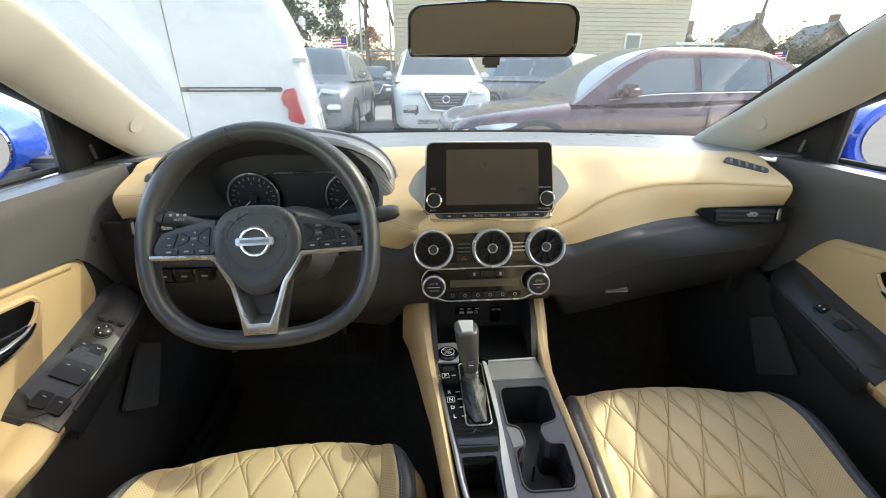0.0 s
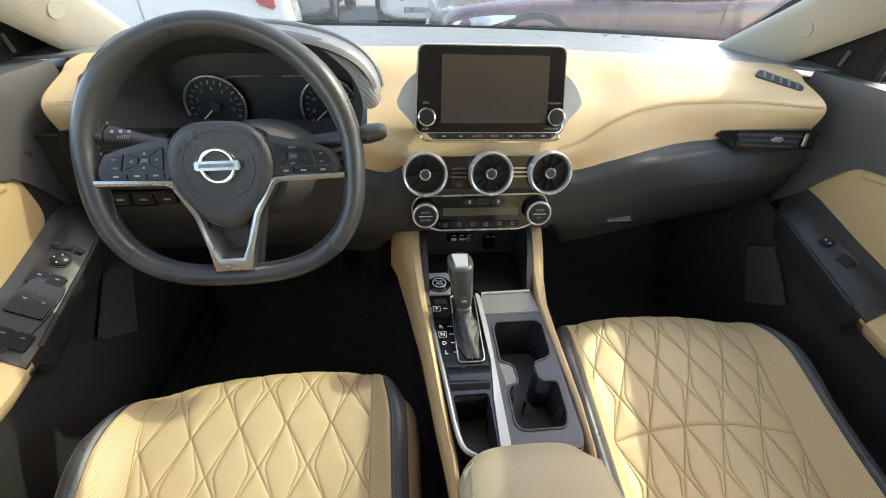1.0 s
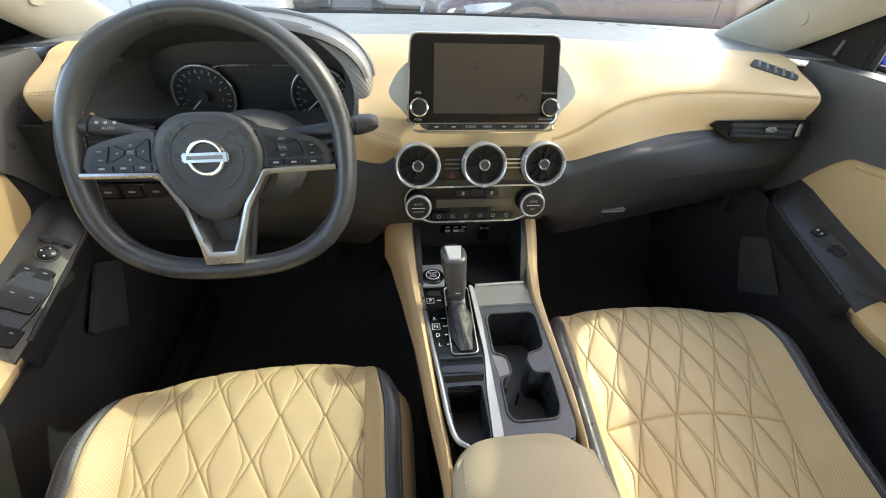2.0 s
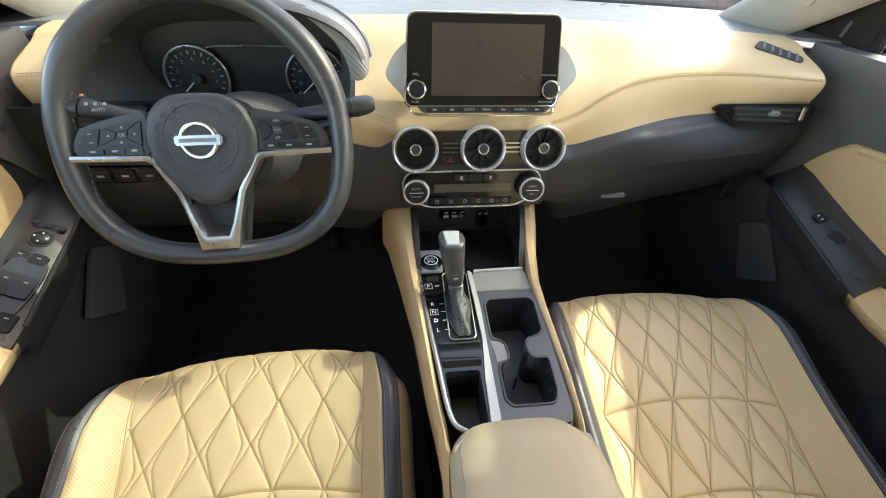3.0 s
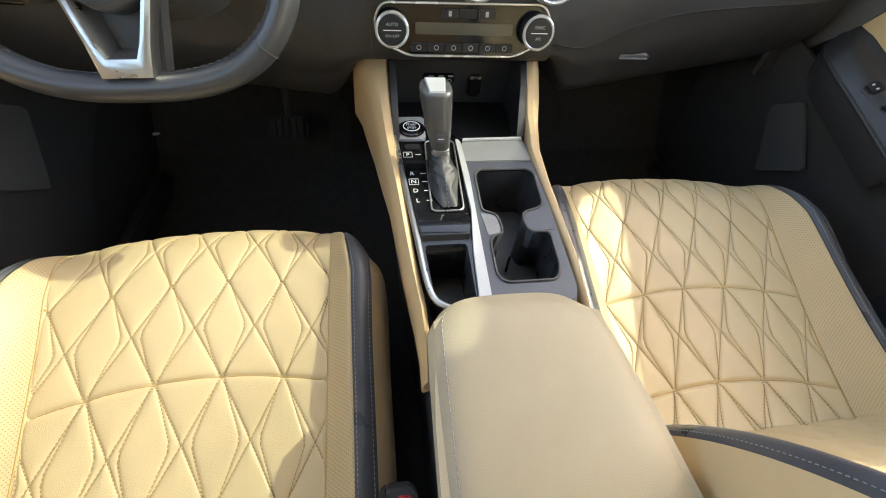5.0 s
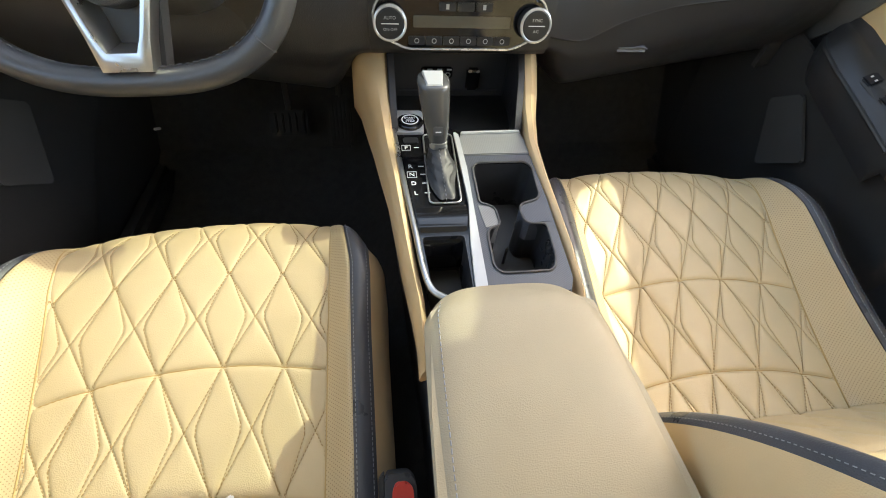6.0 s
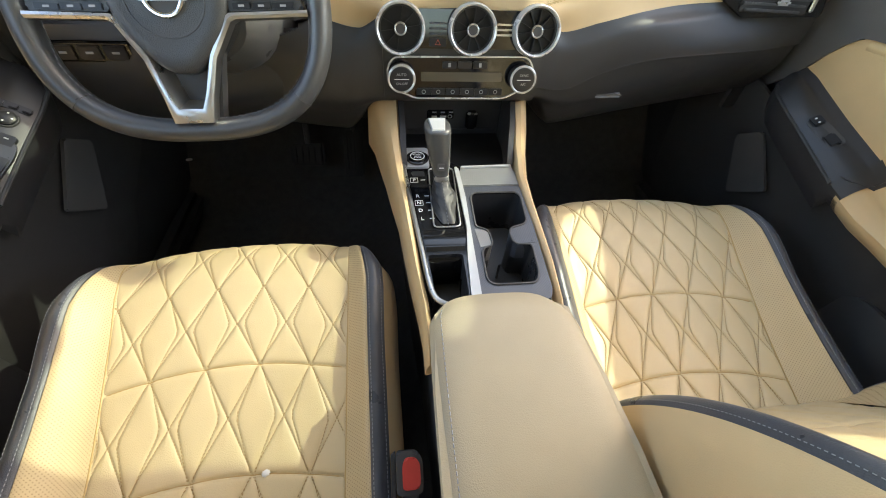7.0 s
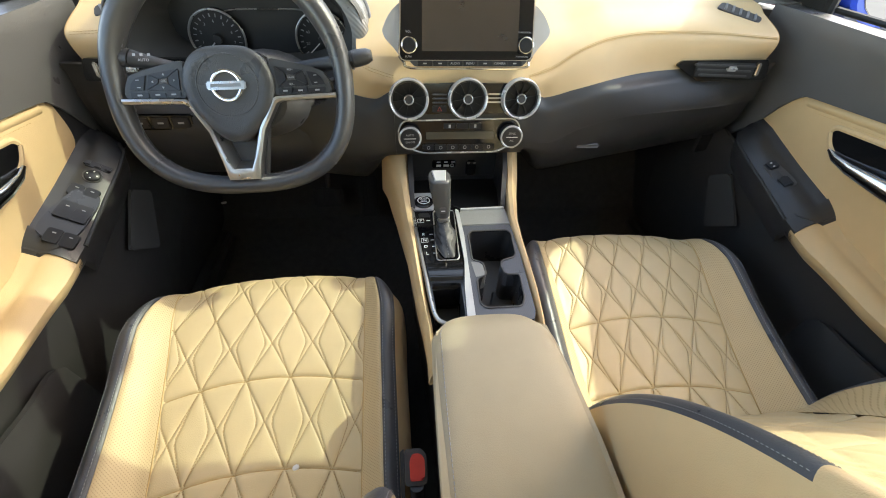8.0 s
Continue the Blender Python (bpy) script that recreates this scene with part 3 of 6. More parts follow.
for sx, up, lo in ((-1, "AUTO", "ON-OFF"), (1, "SYNC", "A/C")):
    k = part("dial_knob", turned([(0, .020), (.0168, .020), (.0182, .0185), (.0186, .004), (.0205, .0)], 44), button, cp, "ribbed climate dial", m=pose(-.0985 if sx < 0 else .0925, .001, 0))
    part("ring", moved(hoop(.0192, .0024, 44, 8), Matrix.Translation((0, 0, .0168))), chrome_soft, k, "silver ring")
    part("bar", box(.022, .0010, .0006, 0, (0, 0, .0202)), print_white, k)
    lettering(up, .0054, pose(0, .0065, .0201), print_grey, k)
    lettering(lo, .0048, pose(0, -.0065, .0201), print_grey, k)

# --- outer vents
for sx in (1, -1):
    av = part("side_vent", moved(slab(rounded([(sx * x_, z_) for x_, z_ in ((-.086, .002), (-.034, -.026), (.100, -.017), (.092, .018), (-.076, .011))][::sx], .005), .03, .002), Matrix.Identity(4)), piano, dash, "gloss black side air vent", m=facing((sx * .530 - .016, .727, .913), (-.10 * sx, -.98, .18)))
    part("throat", box(.118, .028, .004, .003, (.010 * sx, -.003, .0005)), rubber, av)
    for i in range(3):
        part("slat", box(.120 - .012 * (2 - i), .004, .008, .0012, (.008 * sx, -.013 + .009 * i, .002)), plastic, av)
    part("tab", box(.022, .009, .008, .003, (.02 * sx, 0, .007)), silver, av, "silver vent tab")
    part("end_wheel", box(.008, .024, .006, .002, (.074 * sx, 0, .003)), chrome, av)
    tv = part("demister_vent", slab(rounded([(-.044, -.015), (.040, -.013), (.044, .012), (-.036, .016)], .008), .008, .001), plastic_dark, dash, "slotted demister vent", m=facing(on_pad(sx * .572 - .012, .800), (on_pad(sx * .572 + .008, .800) - on_pad(sx * .572 - .032, .800)).cross(on_pad(sx * .572 - .012, .83) - on_pad(sx * .572 - .012, .77)), (0, 1, 0)) @ pose(0, 0, .0025, 0, 0, -32 * sx))
    for i in range(5):
        part("rib", box(.0042, .023, .004, .001, (-.028 + .0145 * i, 0, .001)), plastic_top, tv, m=pose(0, 0, 0, 0, 0, 0))

# --- steering column, stalks
part("column_cover", loft([[(-.36 + w * math.cos(a), y, z + h * math.sin(a)) for a in [2 * math.pi * i / 24 for i in range(24)]] for y, z, w, h in ((.628, .895, .062, .05), (.66, .882, .085, .068), (.78, .85, .10, .08))]), door_grey, dash, "black steering column cover")
part("knee_bulge", sheet(lambda u, v: Vector((-.62 + .46 * u, .715 - .03 * math.sin(math.pi * u) * math.sin(math.pi * v) + .05 * v * v, .86 - .17 * v)), 20, 14, .006), plastic, dash, "black knee panel")
row = part("switch_bank", box(.115, .006, .03, .003, (-.545, .7, .828)), piano, dash, "row of small switches")
for i in range(3):
    part("key", box(.032, .004, .022, .002, (-.58 + .035 * i, .6965, .828)), button, row)
    part("symbol", box(.01, .001, .003, 0, (-.58 + .035 * i, .6942, .828)), print_grey, row)
for sx in (-1, 1):
    pth = smooth_curve([(-.36 + sx * .05, .635, .935), (-.36 + sx * .09, .63, .945), (-.36 + sx * (.125 if sx < 0 else .155), .622, .957), (-.36 + sx * (.142 if sx < 0 else .178), .62, .962)], 14)
    st = part("stalk", tube(pth, lambda t: .009 + .006 * t, 14, flat=.8), plastic, dash, "black control stalk")
    part("stalk_cap", tube([pth[-1] + Vector((sx * d, 0, d * .2)) for d in (0, .008, .02, .027)], lambda t: .0155 - .006 * t ** 3, 16, flat=.8), plastic, st)
    if sx < 0:
        lettering("AUTO", .0055, facing(pth[10] + Vector((.012, -.0120, .004)), (0, -.8, .6)), print_grey, st)
        for i in range(3):
            part("symbol", box(.0040, .0005, .0036, .0002, (0, 0, 0)), print_grey, st, m=Matrix.Translation(pth[10] + Vector((.002 + .010 * i, -.0120, .0115))) @ pose(0, 0, 0, -35))

# ---------------------------------------------------------------- steering wheel
WTILT = radians(25)
WH = facing((-.366, .600, .934), (0, -math.cos(WTILT), math.sin(WTILT))) @ pose(.003, 0, 0, 0, 0, 1.5)
wheel = thing("steering_wheel", "flat-bottomed steering wheel in black stitched leather", "steering wheel", m=WH)


def rim_at(a):
    c, s = math.cos(a), math.sin(a)
    R = .1642
    if s >= 0:
        return Vector((R * c, R * s, 0))
    n = 2.7
    k = (abs(c / R) ** n + abs(s / .152) ** n) ** (-1 / n)
    return Vector((k * c, k * s, 0))


N = 120
rings = []
for i in range(N):
    a = 2 * math.pi * i / N
    p, d = rim_at(a), (rim_at(a + .01) - rim_at(a - .01)).normalized()
    o = d.cross(Vector((0, 0, 1))).normalized()
    grip = .0025 * math.exp(-((math.degrees(a) - 35) / 16) ** 2) + .0025 * math.exp(-((math.degrees(a) - 145) / 16) ** 2)
    rings.append([p + o * ((.0142 + grip) * math.cos(b)) + Vector((0, 0, (.0178 + grip) * math.sin(b))) for b in [2 * math.pi * k / 18 for k in range(18)]])
rings.append(rings[0])
rb = loft(rings, True, False)
bmesh.ops.remove_doubles(rb, verts=rb.verts, dist=1e-6)
rim = part("rim", rb, rim_leather, wheel, "leather-wrapped rim")
inner = []
for i in range(N + 1):
    a = 2 * math.pi * i / N
    p = rim_at(a)
    o = -p.normalized()
    if 142 < math.degrees(a) < 170 or 205 < math.degrees(a) < 325:
        inner.append((p + o * .0143 + Vector((0, 0, .004)), o))
link("rim_stitching", stitches([inner], .0003, (.005, .0010, .0008), .008), thread_dim, rim, "grey stitching", False)
for a in (40, 140, 222, 318):
    q = radians(a)
    p, d = rim_at(q), (rim_at(q + .01) - rim_at(q - .01)).normalized()
    o = d.cross(Vector((0, 0, 1))).normalized()
    part("seam", tube([p + o * .0146 * math.cos(b) + Vector((0, 0, .0182 * math.sin(b))) for b in [2 * math.pi * k / 24 for k in range(24)]], .0006, 5, True, up=d), plastic_dark, rim)


def shield(s):
    """Outline of the airbag cover, scaled about its middle."""
    half = [(.0, .0490), (.030, .0465), (.052, .0330), (.0635, .0100), (.0645, -.0130), (.0560, -.0380), (.0400, -.0600), (.0240, -.0770), (.0090, -.0850)]
    loop = [(x, y, 0) for x, y in half] + [(-x, y, 0) for x, y in half[:0:-1]]
    n = len(loop)
    pts = smooth_curve(loop[-2:] + loop + loop[:3], (n + 4) * 4 + 1)[8:8 + n * 4]
    return [Vector((p.x * s, (p.y + .012) * s - .012, 0)) for p in pts]


hub = part("airbag_cover", loft([[p + Vector((0, 0, z)) for p in shield(s)] for s, z in ((1.0, -.032), (1.0, .010), (.99, .0145), (.965, .0180), (.90, .0205), (.76, .0222), (.735, .0216), (.45, .0225), (.06, .0228))]), hub_black, wheel, "black grained airbag cover")
part("dished_ring", moved(hoop(.0425, .0011, 56, 8), pose(0, -.006, .0216)), hub_black, hub)
em = part("emblem", turned([(.0165, .0), (.0178, .0035), (.0200, .0042), (.0222, .0035), (.0232, .0)], 56), chrome, wheel, "plain round chrome emblem with a cross bar", m=pose(0, -.006, .0225))
part("emblem_back", turned([(0, .0004), (.0168, .0004), (.0168, -.003)], 40), plastic_dark, em)
part("emblem_bar", box(.054, .0115, .0055, .0016, (0, 0, .0035)), silver, em)
part("emblem_groove", box(.042, .0046, .0008, .0002, (0, 0, .0062)), plastic_top, em)
for k, w in ((0, .013), (1, .020)):
    part("print_bar", box(w, .0035, .0006, 0, (0, -.0500 - .0055 * k, .0212 - .0002 * k)), plastic_dark, hub)
for sx in (-1, 1):
    part("print_mark", box(.005, .005, .0006, 0, (sx * .049, -.004, .0212)), plastic_dark, hub)


def key(pts, material, parent, lift, name="key", h=.004):
    """A switch cap with the outline pts, in any order of turning."""
    area = sum(a[0] * b[1] - b[0] * a[1] for a, b in zip(pts, pts[1:] + pts[:1]))
    return part(name, slab(rounded(pts if area > 0 else pts[::-1], .0012, 3), h, .0007), material, parent, m=pose(0, 0, lift))


def shrink(pts, d):
    """The outline drawn in by about d, so that neighbours keep a gap."""
    c = Vector((sum(p[0] for p in pts) / len(pts), sum(p[1] for p in pts) / len(pts)))
    out = []
    for p in pts:
        v = Vector(p) - c
        out.append(tuple(c + v * max(.2, 1 - d / max(v.length, 1e-6) * 1.3)))
    return out


for sx in (-1, 1):
    face = [(sx * .148, -.019), (sx * .1445, -.0035), (sx * .136, .0115), (sx * .112, .0195), (sx * .060, .0310), (sx * .060, -.0205)]
    sp = part("spoke", slab(rounded(face[::-sx], .005), .026, .0025), plastic, wheel, "switch spoke", m=pose(0, 0, .014))
    lift = .0005
    A, B, C, D = (sx * .1080, .0130), (sx * .0660, .0195), (sx * .0690, -.0105), (sx * .1150, -.0085)
    mid = Vector(((A[0] + B[0] + C[0] + D[0]) / 4, (A[1] + B[1] + C[1] + D[1]) / 4))
    small = [tuple(mid.lerp(Vector(p), .30)) for p in (A, B, C, D)]
    for i, (p, q) in enumerate(((A, B), (B, C), (C, D), (D, A))):
        k = key(shrink([p, q, small[(i + 1) % 4], small[i]], .0006), button, sp, lift + .0014, "arrow_key")
        c = (Vector(p) + Vector(q)) / 2
        c = mid.lerp(c, .68)
        if sx < 0:
            part("arrow", moved(slab([(.0018, 0), (-.0012, .0017), (-.0012, -.0017)], .0004, 0), pose(c.x, c.y, .0004, 0, 0, math.degrees(math.atan2(c.y - mid.y, c.x - mid.x)))), print_grey, k)
    ck = key(shrink(small, .0006), plastic_dark, sp, lift + .0010, "centre_key")
    if sx < 0:
        lettering("OK", .0048, pose(mid.x, mid.y, .0003), print_grey, ck)
    else:
        lettering("CANCEL", .0026, pose(mid.x, mid.y, .0003), print_grey, ck)
        lettering("RES+", .0040, pose(mid.x, mid.y + .0105, lift + .0019), print_grey, sp)
        lettering("SET-", .0040, pose(mid.x, mid.y - .0095, lift + .0019), print_grey, sp)
    side = key([(sx * .1190, -.0085), (sx * .1125, .0115), (sx * .1265, .0085), (sx * .1345, .0010), (sx * .1375, -.0075)], button, sp, lift + .0012, "side_key")
    for dy in (-.0045, .0055):
        part("symbol", box(.0045, .0010, .0004, 0, (sx * .1245, dy, .0003)), print_grey, side)
    for x0, x1 in ((.0690, .0890), (.0900, .1120), (.1130, .1380)):
        k = key([(sx * x0, -.0122), (sx * x1, -.0108), (sx * x1, -.0182), (sx * x0, -.0190)], button, sp, lift + .0012)
        part("symbol", box(.0065, .0022, .0004, 0, (sx * (x0 + x1) / 2, -.0150, .0003)), print_grey, k)

top_line = [(-.152, -.0195), (-.064, -.0222), (-.0585, -.0255), (-.0345, -.0660), (-.0205, -.1110), (-.0140, -.1255), (.0140, -.1255), (.0205, -.1110), (.0345, -.0660), (.0585, -.0255), (.064, -.0222), (.152, -.0195)]
low_line = [(-.152, -.0262), (-.070, -.0282), (-.0635, -.0315), (-.0405, -.0700), (-.0285, -.1130), (-.0230, -.1420), (.0230, -.1420), (.0285, -.1130), (.0405, -.0700), (.0635, -.0315), (.070, -.0282), (.152, -.0262)]
depth_at = lambda x, y: .0165 if abs(x) > .06 else .0165 + .0035 * min(1, (-.02 - y) / .1)
trim_rings = []
for (x, y), (x2, y2) in zip(top_line, low_line):
    a, b = Vector((x, y, depth_at(x, y))), Vector((x2, y2, depth_at(x2, y2) - .0015))
    trim_rings.append([a + Vector((0, 0, -.004)), a, a.lerp(b, .5) + Vector((0, 0, .0018)), b, b + Vector((0, 0, -.018)), a + Vector((0, 0, -.018))])
part("silver_trim", loft(trim_rings), silver, wheel, "satin silver V-shaped spoke trim")
bevel_in = top_line[2:-2]
part("trim_bevel", loft([[Vector((x, y, depth_at(x, y) - .001)), Vector((x * .72, y + (.010 if y < -.1 else .003), -.004)), Vector((x * .72, y + (.010 if y < -.1 else .003), -.012)), Vector((x, y, -.008))] for x, y in bevel_in]), silver, wheel, "bevelled silver inner face")
part("lower_spoke", loft([[Vector((x * k, y, z)) for x, y in [(-.045, -.03), (-.024, -.150), (.024, -.150), (.045, -.03)]] for k, z in ((1.0, -.006), (1.02, -.022))]), plastic_dark, wheel)

# ---------------------------------------------------------------- centre console
con = thing("centre_console", "black and silver centre console with tan padded rails between the seats", "console")
part("body", loft([[(-w, y, z0), (w2, y, z0), (w2, y, .30), (-w, y, .30)] for y, w, w2, z0 in ((.74, .105, .11, .62), (.6, .10, .11, .62), (.45, .092, .105, .62), (.3, .08, .10, .64), (.0, .075, .10, .64), (-.25, .075, .10, .60))]), plastic_dark, con, "black console sides")


def rail(sx):
    ys = (.735, .70, .66, .62, .56, .50, .44, .38, .32, .285, .262)
    rings = []
    for y in ys:
        xi = lerp(y, (.26, .30, .38, .5, .58, .65, .74), (.080, .079, .087, .095, .102, .104, .104) if sx < 0 else (.084, .078, .083, .0845, .085, .096, .104))
        w = lerp(y, (.26, .32, .5, .6, .7, .74), (.008, .010, .014, .019, .036, .047) if sx < 0 else (.008, .012, .015, .019, .024, .026))
        z = lerp(y, (.26, .30, .4, .5, .58, .63, .68, .72, .74), (.640, .683, .690, .693, .70, .716, .744, .762, .766))
        d = lerp(y, (.26, .32, .5, .62, .74), (.02, .05, .06, .085, .12))
        rings.append([(sx * xi, y, z - .018), (sx * xi, y, z - .004), (sx * (xi + .003), y, z), (sx * (xi + w * .55), y, z + .0015), (sx * (xi + w * .9), y, z - .005), (sx * (xi + w * 1.15), y, z - .018),
                      (sx * (xi + w * 1.25), y, z - d), (sx * (xi + w * 1.0), y, z - d - .004), (sx * xi, y, z - d)])
    bm = loft(rings)
    return bm


for sx in (-1, 1):
    part("padded_rail", rail(sx), leather, con, "tan leather padded rail")
    part("cubby_wall", loft([[(sx * xw, y, z0), (sx * xw, y, .655), (sx * (xw - .0095), y, .655), (sx * (xw - .0095), y, z0)] for y, z0, xw in ((.745, .765, .1035), (.70, .757, .1035), (.66, .737, .103 if sx < 0 else .098), (.62, .711, .103 if sx < 0 else .090), (.595, .692, .1025 if sx < 0 else .086))]), plastic, con)
ztop = .6885
outline = [(-.101, .652), (-.099, .60), (-.085, .40), (-.077, .345), (-.067, .318), (-.02, .310), (.070, .312), (.077, .33), (.083, .45), (.084, .53), (.083, .586), (-.0, .592), (-.048, .632), (-.052, .652)]
bin_hole = rounded([(-.077, .398), (-.029, .398), (-.031, .322), (-.062, .319), (-.073, .335)], .006)
cup_hole = rounded([(.006, .522), (.072, .522), (.079, .512), (.0745, .456), (.069, .448), (.047, .441), (.043, .43), (.045, .414), (.050, .409), (.070, .408), (.066, .356), (.058, .340), (.002, .340), (-.005, .350), (-.003, .396), (.002, .404), (.013, .408), (.015, .416), (.014, .434), (.010, .440), (-.003, .446), (-.003, .455), (-.001, .512)], .007, 4)
bm = ring_plate(outline, [bin_hole, cup_hole])
part("top_plate", moved(bm, Matrix.Translation((0, 0, ztop))), piano, con, "dark console top")
part("bin", well(bin_hole, ztop, ztop - .075, .93), pocket_black, con, "small open bin")
part("cup_holder", well(cup_hole, ztop, ztop - .085, .9), pocket_black, con, "twin cup holder")
part("cup_rim", tube([Vector((p[0], p[1], ztop + .0032)) for p in cup_hole], .0016, 6, True), plastic_dark, con, "black rim")
# thin bar, paler than the well, added to draw a highlight line
part("cup_glint", box(.0035, .003, .05, .0012, (.028, .402, ztop - .056)), plastic_dark, con, m=pose(0, 0, 0))
rim_ring = [Vector((p[0], p[1], ztop + .0012)) for p in cup_hole]
cc = Vector((.037, .43, ztop))


def plate(name, pts, material, z=.0, depth=.006, bevel=.0012, label="", parent=None):
    return part(name, moved(slab(pts, depth, bevel), Matrix.Translation((0, 0, ztop + z))), material, parent or con, label)


bm = ring_plate(rounded([(-.0105, .538), (.0835, .538), (.0825, .45), (.0765, .330), (.070, .314), (-.016, .314), (-.0115, .47)], .006), [[(cc.x + (p.x - cc.x) * 1.03, cc.y + (p.y - cc.y) * 1.015) for p in rim_ring]])
part("cup_surround", moved(bm, Matrix.Translation((0, 0, ztop + .0025))), carbon_dark, con, "ribbed blue-black cup holder surround")
plate("front_plate", [(-.006, .586), (.083, .588), (.0842, .572), (.084, .540), (-.009, .540), (-.0115, .572)], carbon, .003, .006, .0012, "ribbed silver plate")
plate("front_lip", [(-.004, .592), (.082, .594), (.082, .588), (-.006, .586)], silver_lt, .005, .01, .001)
tab = [(-.008, .444), (.008, .4405), (.0142, .434), (.0152, .414), (.0125, .4075), (-.005, .403)]
plate("holder_tab", tab[::-1], carbon, .0032, .03, .002, "silver ribbed tab")
plate("holder_tab", [(.080, .447), (.050, .441), (.0425, .432), (.0450, .414), (.050, .4085), (.078, .409)], carbon_dark, .0032, .03, .002, "dark ribbed tab")
plate("divider_strip", rounded([(-.0160, .590), (-.0095, .586), (-.0085, .51), (-.0130, .41), (-.0165, .322), (-.0295, .320), (-.0245, .385), (-.0165, .446)], .003), silver_lt, .0055, .012, .002, "satin silver divider")
edge = smooth_curve([(-.102, .652, ztop + .003), (-.0995, .60, ztop + .003), (-.0925, .50, ztop + .003), (-.0845, .41, ztop + .003), (-.0795, .352, ztop + .003), (-.073, .325, ztop + .003), (-.060, .314, ztop + .003)], 40)
part("edge_trim", tube(edge, .0034, 10), silver, con, "bright silver edging")
plate("button_plate", rounded([(-.0985, .648), (-.0965, .592), (-.057, .592), (-.055, .648)], .005), silver_lt, .004, .01, .0015, "silver start button plate")
sb = part("start_button", turned([(0, .006), (.0125, .006), (.014, .0045), (.0145, 0)], 36), piano, con, "round black engine start button", m=pose(-.0755, .614, ztop + .004))
part("ring", moved(hoop(.0168, .0026, 40, 8), Matrix.Translation((0, 0, .002))), piano, sb)
part("light_ring", moved(hoop(.0115, .0008, 36, 6), Matrix.Translation((0, 0, .0062))), print_white, sb)
lettering("START", .0055, pose(0, .0042, .0062), print_white, sb)
lettering("STOP", .0055, pose(0, -.0045, .0062), print_white, sb)
part("word_bar", box(.011, .0014, .0004, 0, (0, 0, .0062)), print_grey, sb)
gp = plate("shift_panel", rounded([(-.0945, .589), (-.0815, .441), (-.0205, .441), (-.0170, .589)], .004), piano, .002, .008, .001, "gloss black gear selector panel")
plate("shift_lock", rounded([(-.0880, .580), (-.0865, .568), (-.0665, .568), (-.067, .580)], .002), button, .004, .004, .001)
for s, y in (("P", .5585), ("R", .5185), ("N", .5025), ("D", .4855), ("L", .4675)):
    x = -.0845 + (.5585 - y) * .07
    lettering(s, .0095, pose(x, y, ztop + .0024), print_white, con, "gear_letter")
    part("gear_dash", box(.007, .0012, .0004, 0, (x + .014, y, ztop + .0024)), print_white, con)
    if s in "PN":
        part("gear_box", tube([(x - .0058, y - .0055, ztop + .0024), (x + .0058, y - .0055, ztop + .0024), (x + .0058, y + .0055, ztop + .0024), (x - .0058, y + .0055, ztop + .0024)], .0005, 4, True), print_white, con)
part("slot_frame", tube([(p[0], p[1], ztop + .004) for p in rounded([(-.0595, .586), (-.0635, .447), (-.0250, .447), (-.0190, .586)], .008)], .0012, 8, True), silver, con, "satin silver slot frame")
part("bin_door", loft([[(x0, y, ztop + z), (x1, y, ztop + z), (x1, y, ztop + z - .012), (x0, y, ztop + z - .012)] for y, z, x0, x1 in ((.441, .003, -.0815, -.0205), (.427, .0045, -.080, -.0205), (.413, .0035, -.0788, -.0235), (.401, -.001, -.0778, -.0265), (.392, -.012, -.077, -.028), (.388, -.034, -.077, -.029))]), piano, con, "gloss black roll-top door")
# gaiter and lever
lever = thing("gear_lever", "black and silver automatic gear lever with a leather gaiter", "gear lever", (-.04, .53, ztop))
base, top = Vector((-.0425, .500, ztop + .004)), Vector((-.045, .538, .715))
rings = []
for k in range(17):
    t = k / 16
    c = base.lerp(top, t ** .8)
    w, l = .0175 * (1 - t) + .009 * t, .05 * (1 - t) ** 1.3 + .010 * t
    fold = .0013 * math.sin(k * 1.7)
    rings.append([Vector((c.x + (w + fold + (1 - t) * .0022 * math.sin(4 * a + k * .5)) * math.cos(a), c.y + (l + fold + (1 - t) * .004 * math.sin(5 * a + k * .4)) * math.sin(a), c.z)) - lever.location for a in [2 * math.pi * i / 36 for i in range(36)]])
part("gaiter", loft(rings), leather_gaiter, lever, "creased black leather gaiter")
link("gaiter_stitching", stitches([[(Vector(rings[k][27]) + Vector((0, -.0006, 0)), Vector((0, -.8, .6))) for k in range(17)]], .0004, (.003, .0010, .0008), .006), thread_dim, lever, "", False)
knobpath = smooth_curve([(-.0445, .534, .708), (-.046, .541, .728), (-.048, .548, .748), (-.050, .556, .768), (-.051, .561, .782), (-.0515, .563, .7875)], 16)


def knob_ring(t, sx=1.0):
    c = knobpath[min(15, int(t * 15 + .5))] - lever.location
    w = lerp(t, (0, .1, .3, .6, .85, .95, 1), (.0100, .0118, .0155, .0190, .0200, .0180, .012))
    d = lerp(t, (0, .1, .3, .6, .85, .95, 1), (.0098, .0120, .0170, .0218, .0228, .0205, .0145))
    return [c + Vector((w * (abs(math.cos(a)) ** .75) * (1 if math.cos(a) > 0 else -1), d * (abs(math.sin(a)) ** .8) * (1 if math.sin(a) > 0 else -1), 0)) for a in [2 * math.pi * i / 32 for i in range(32)]]


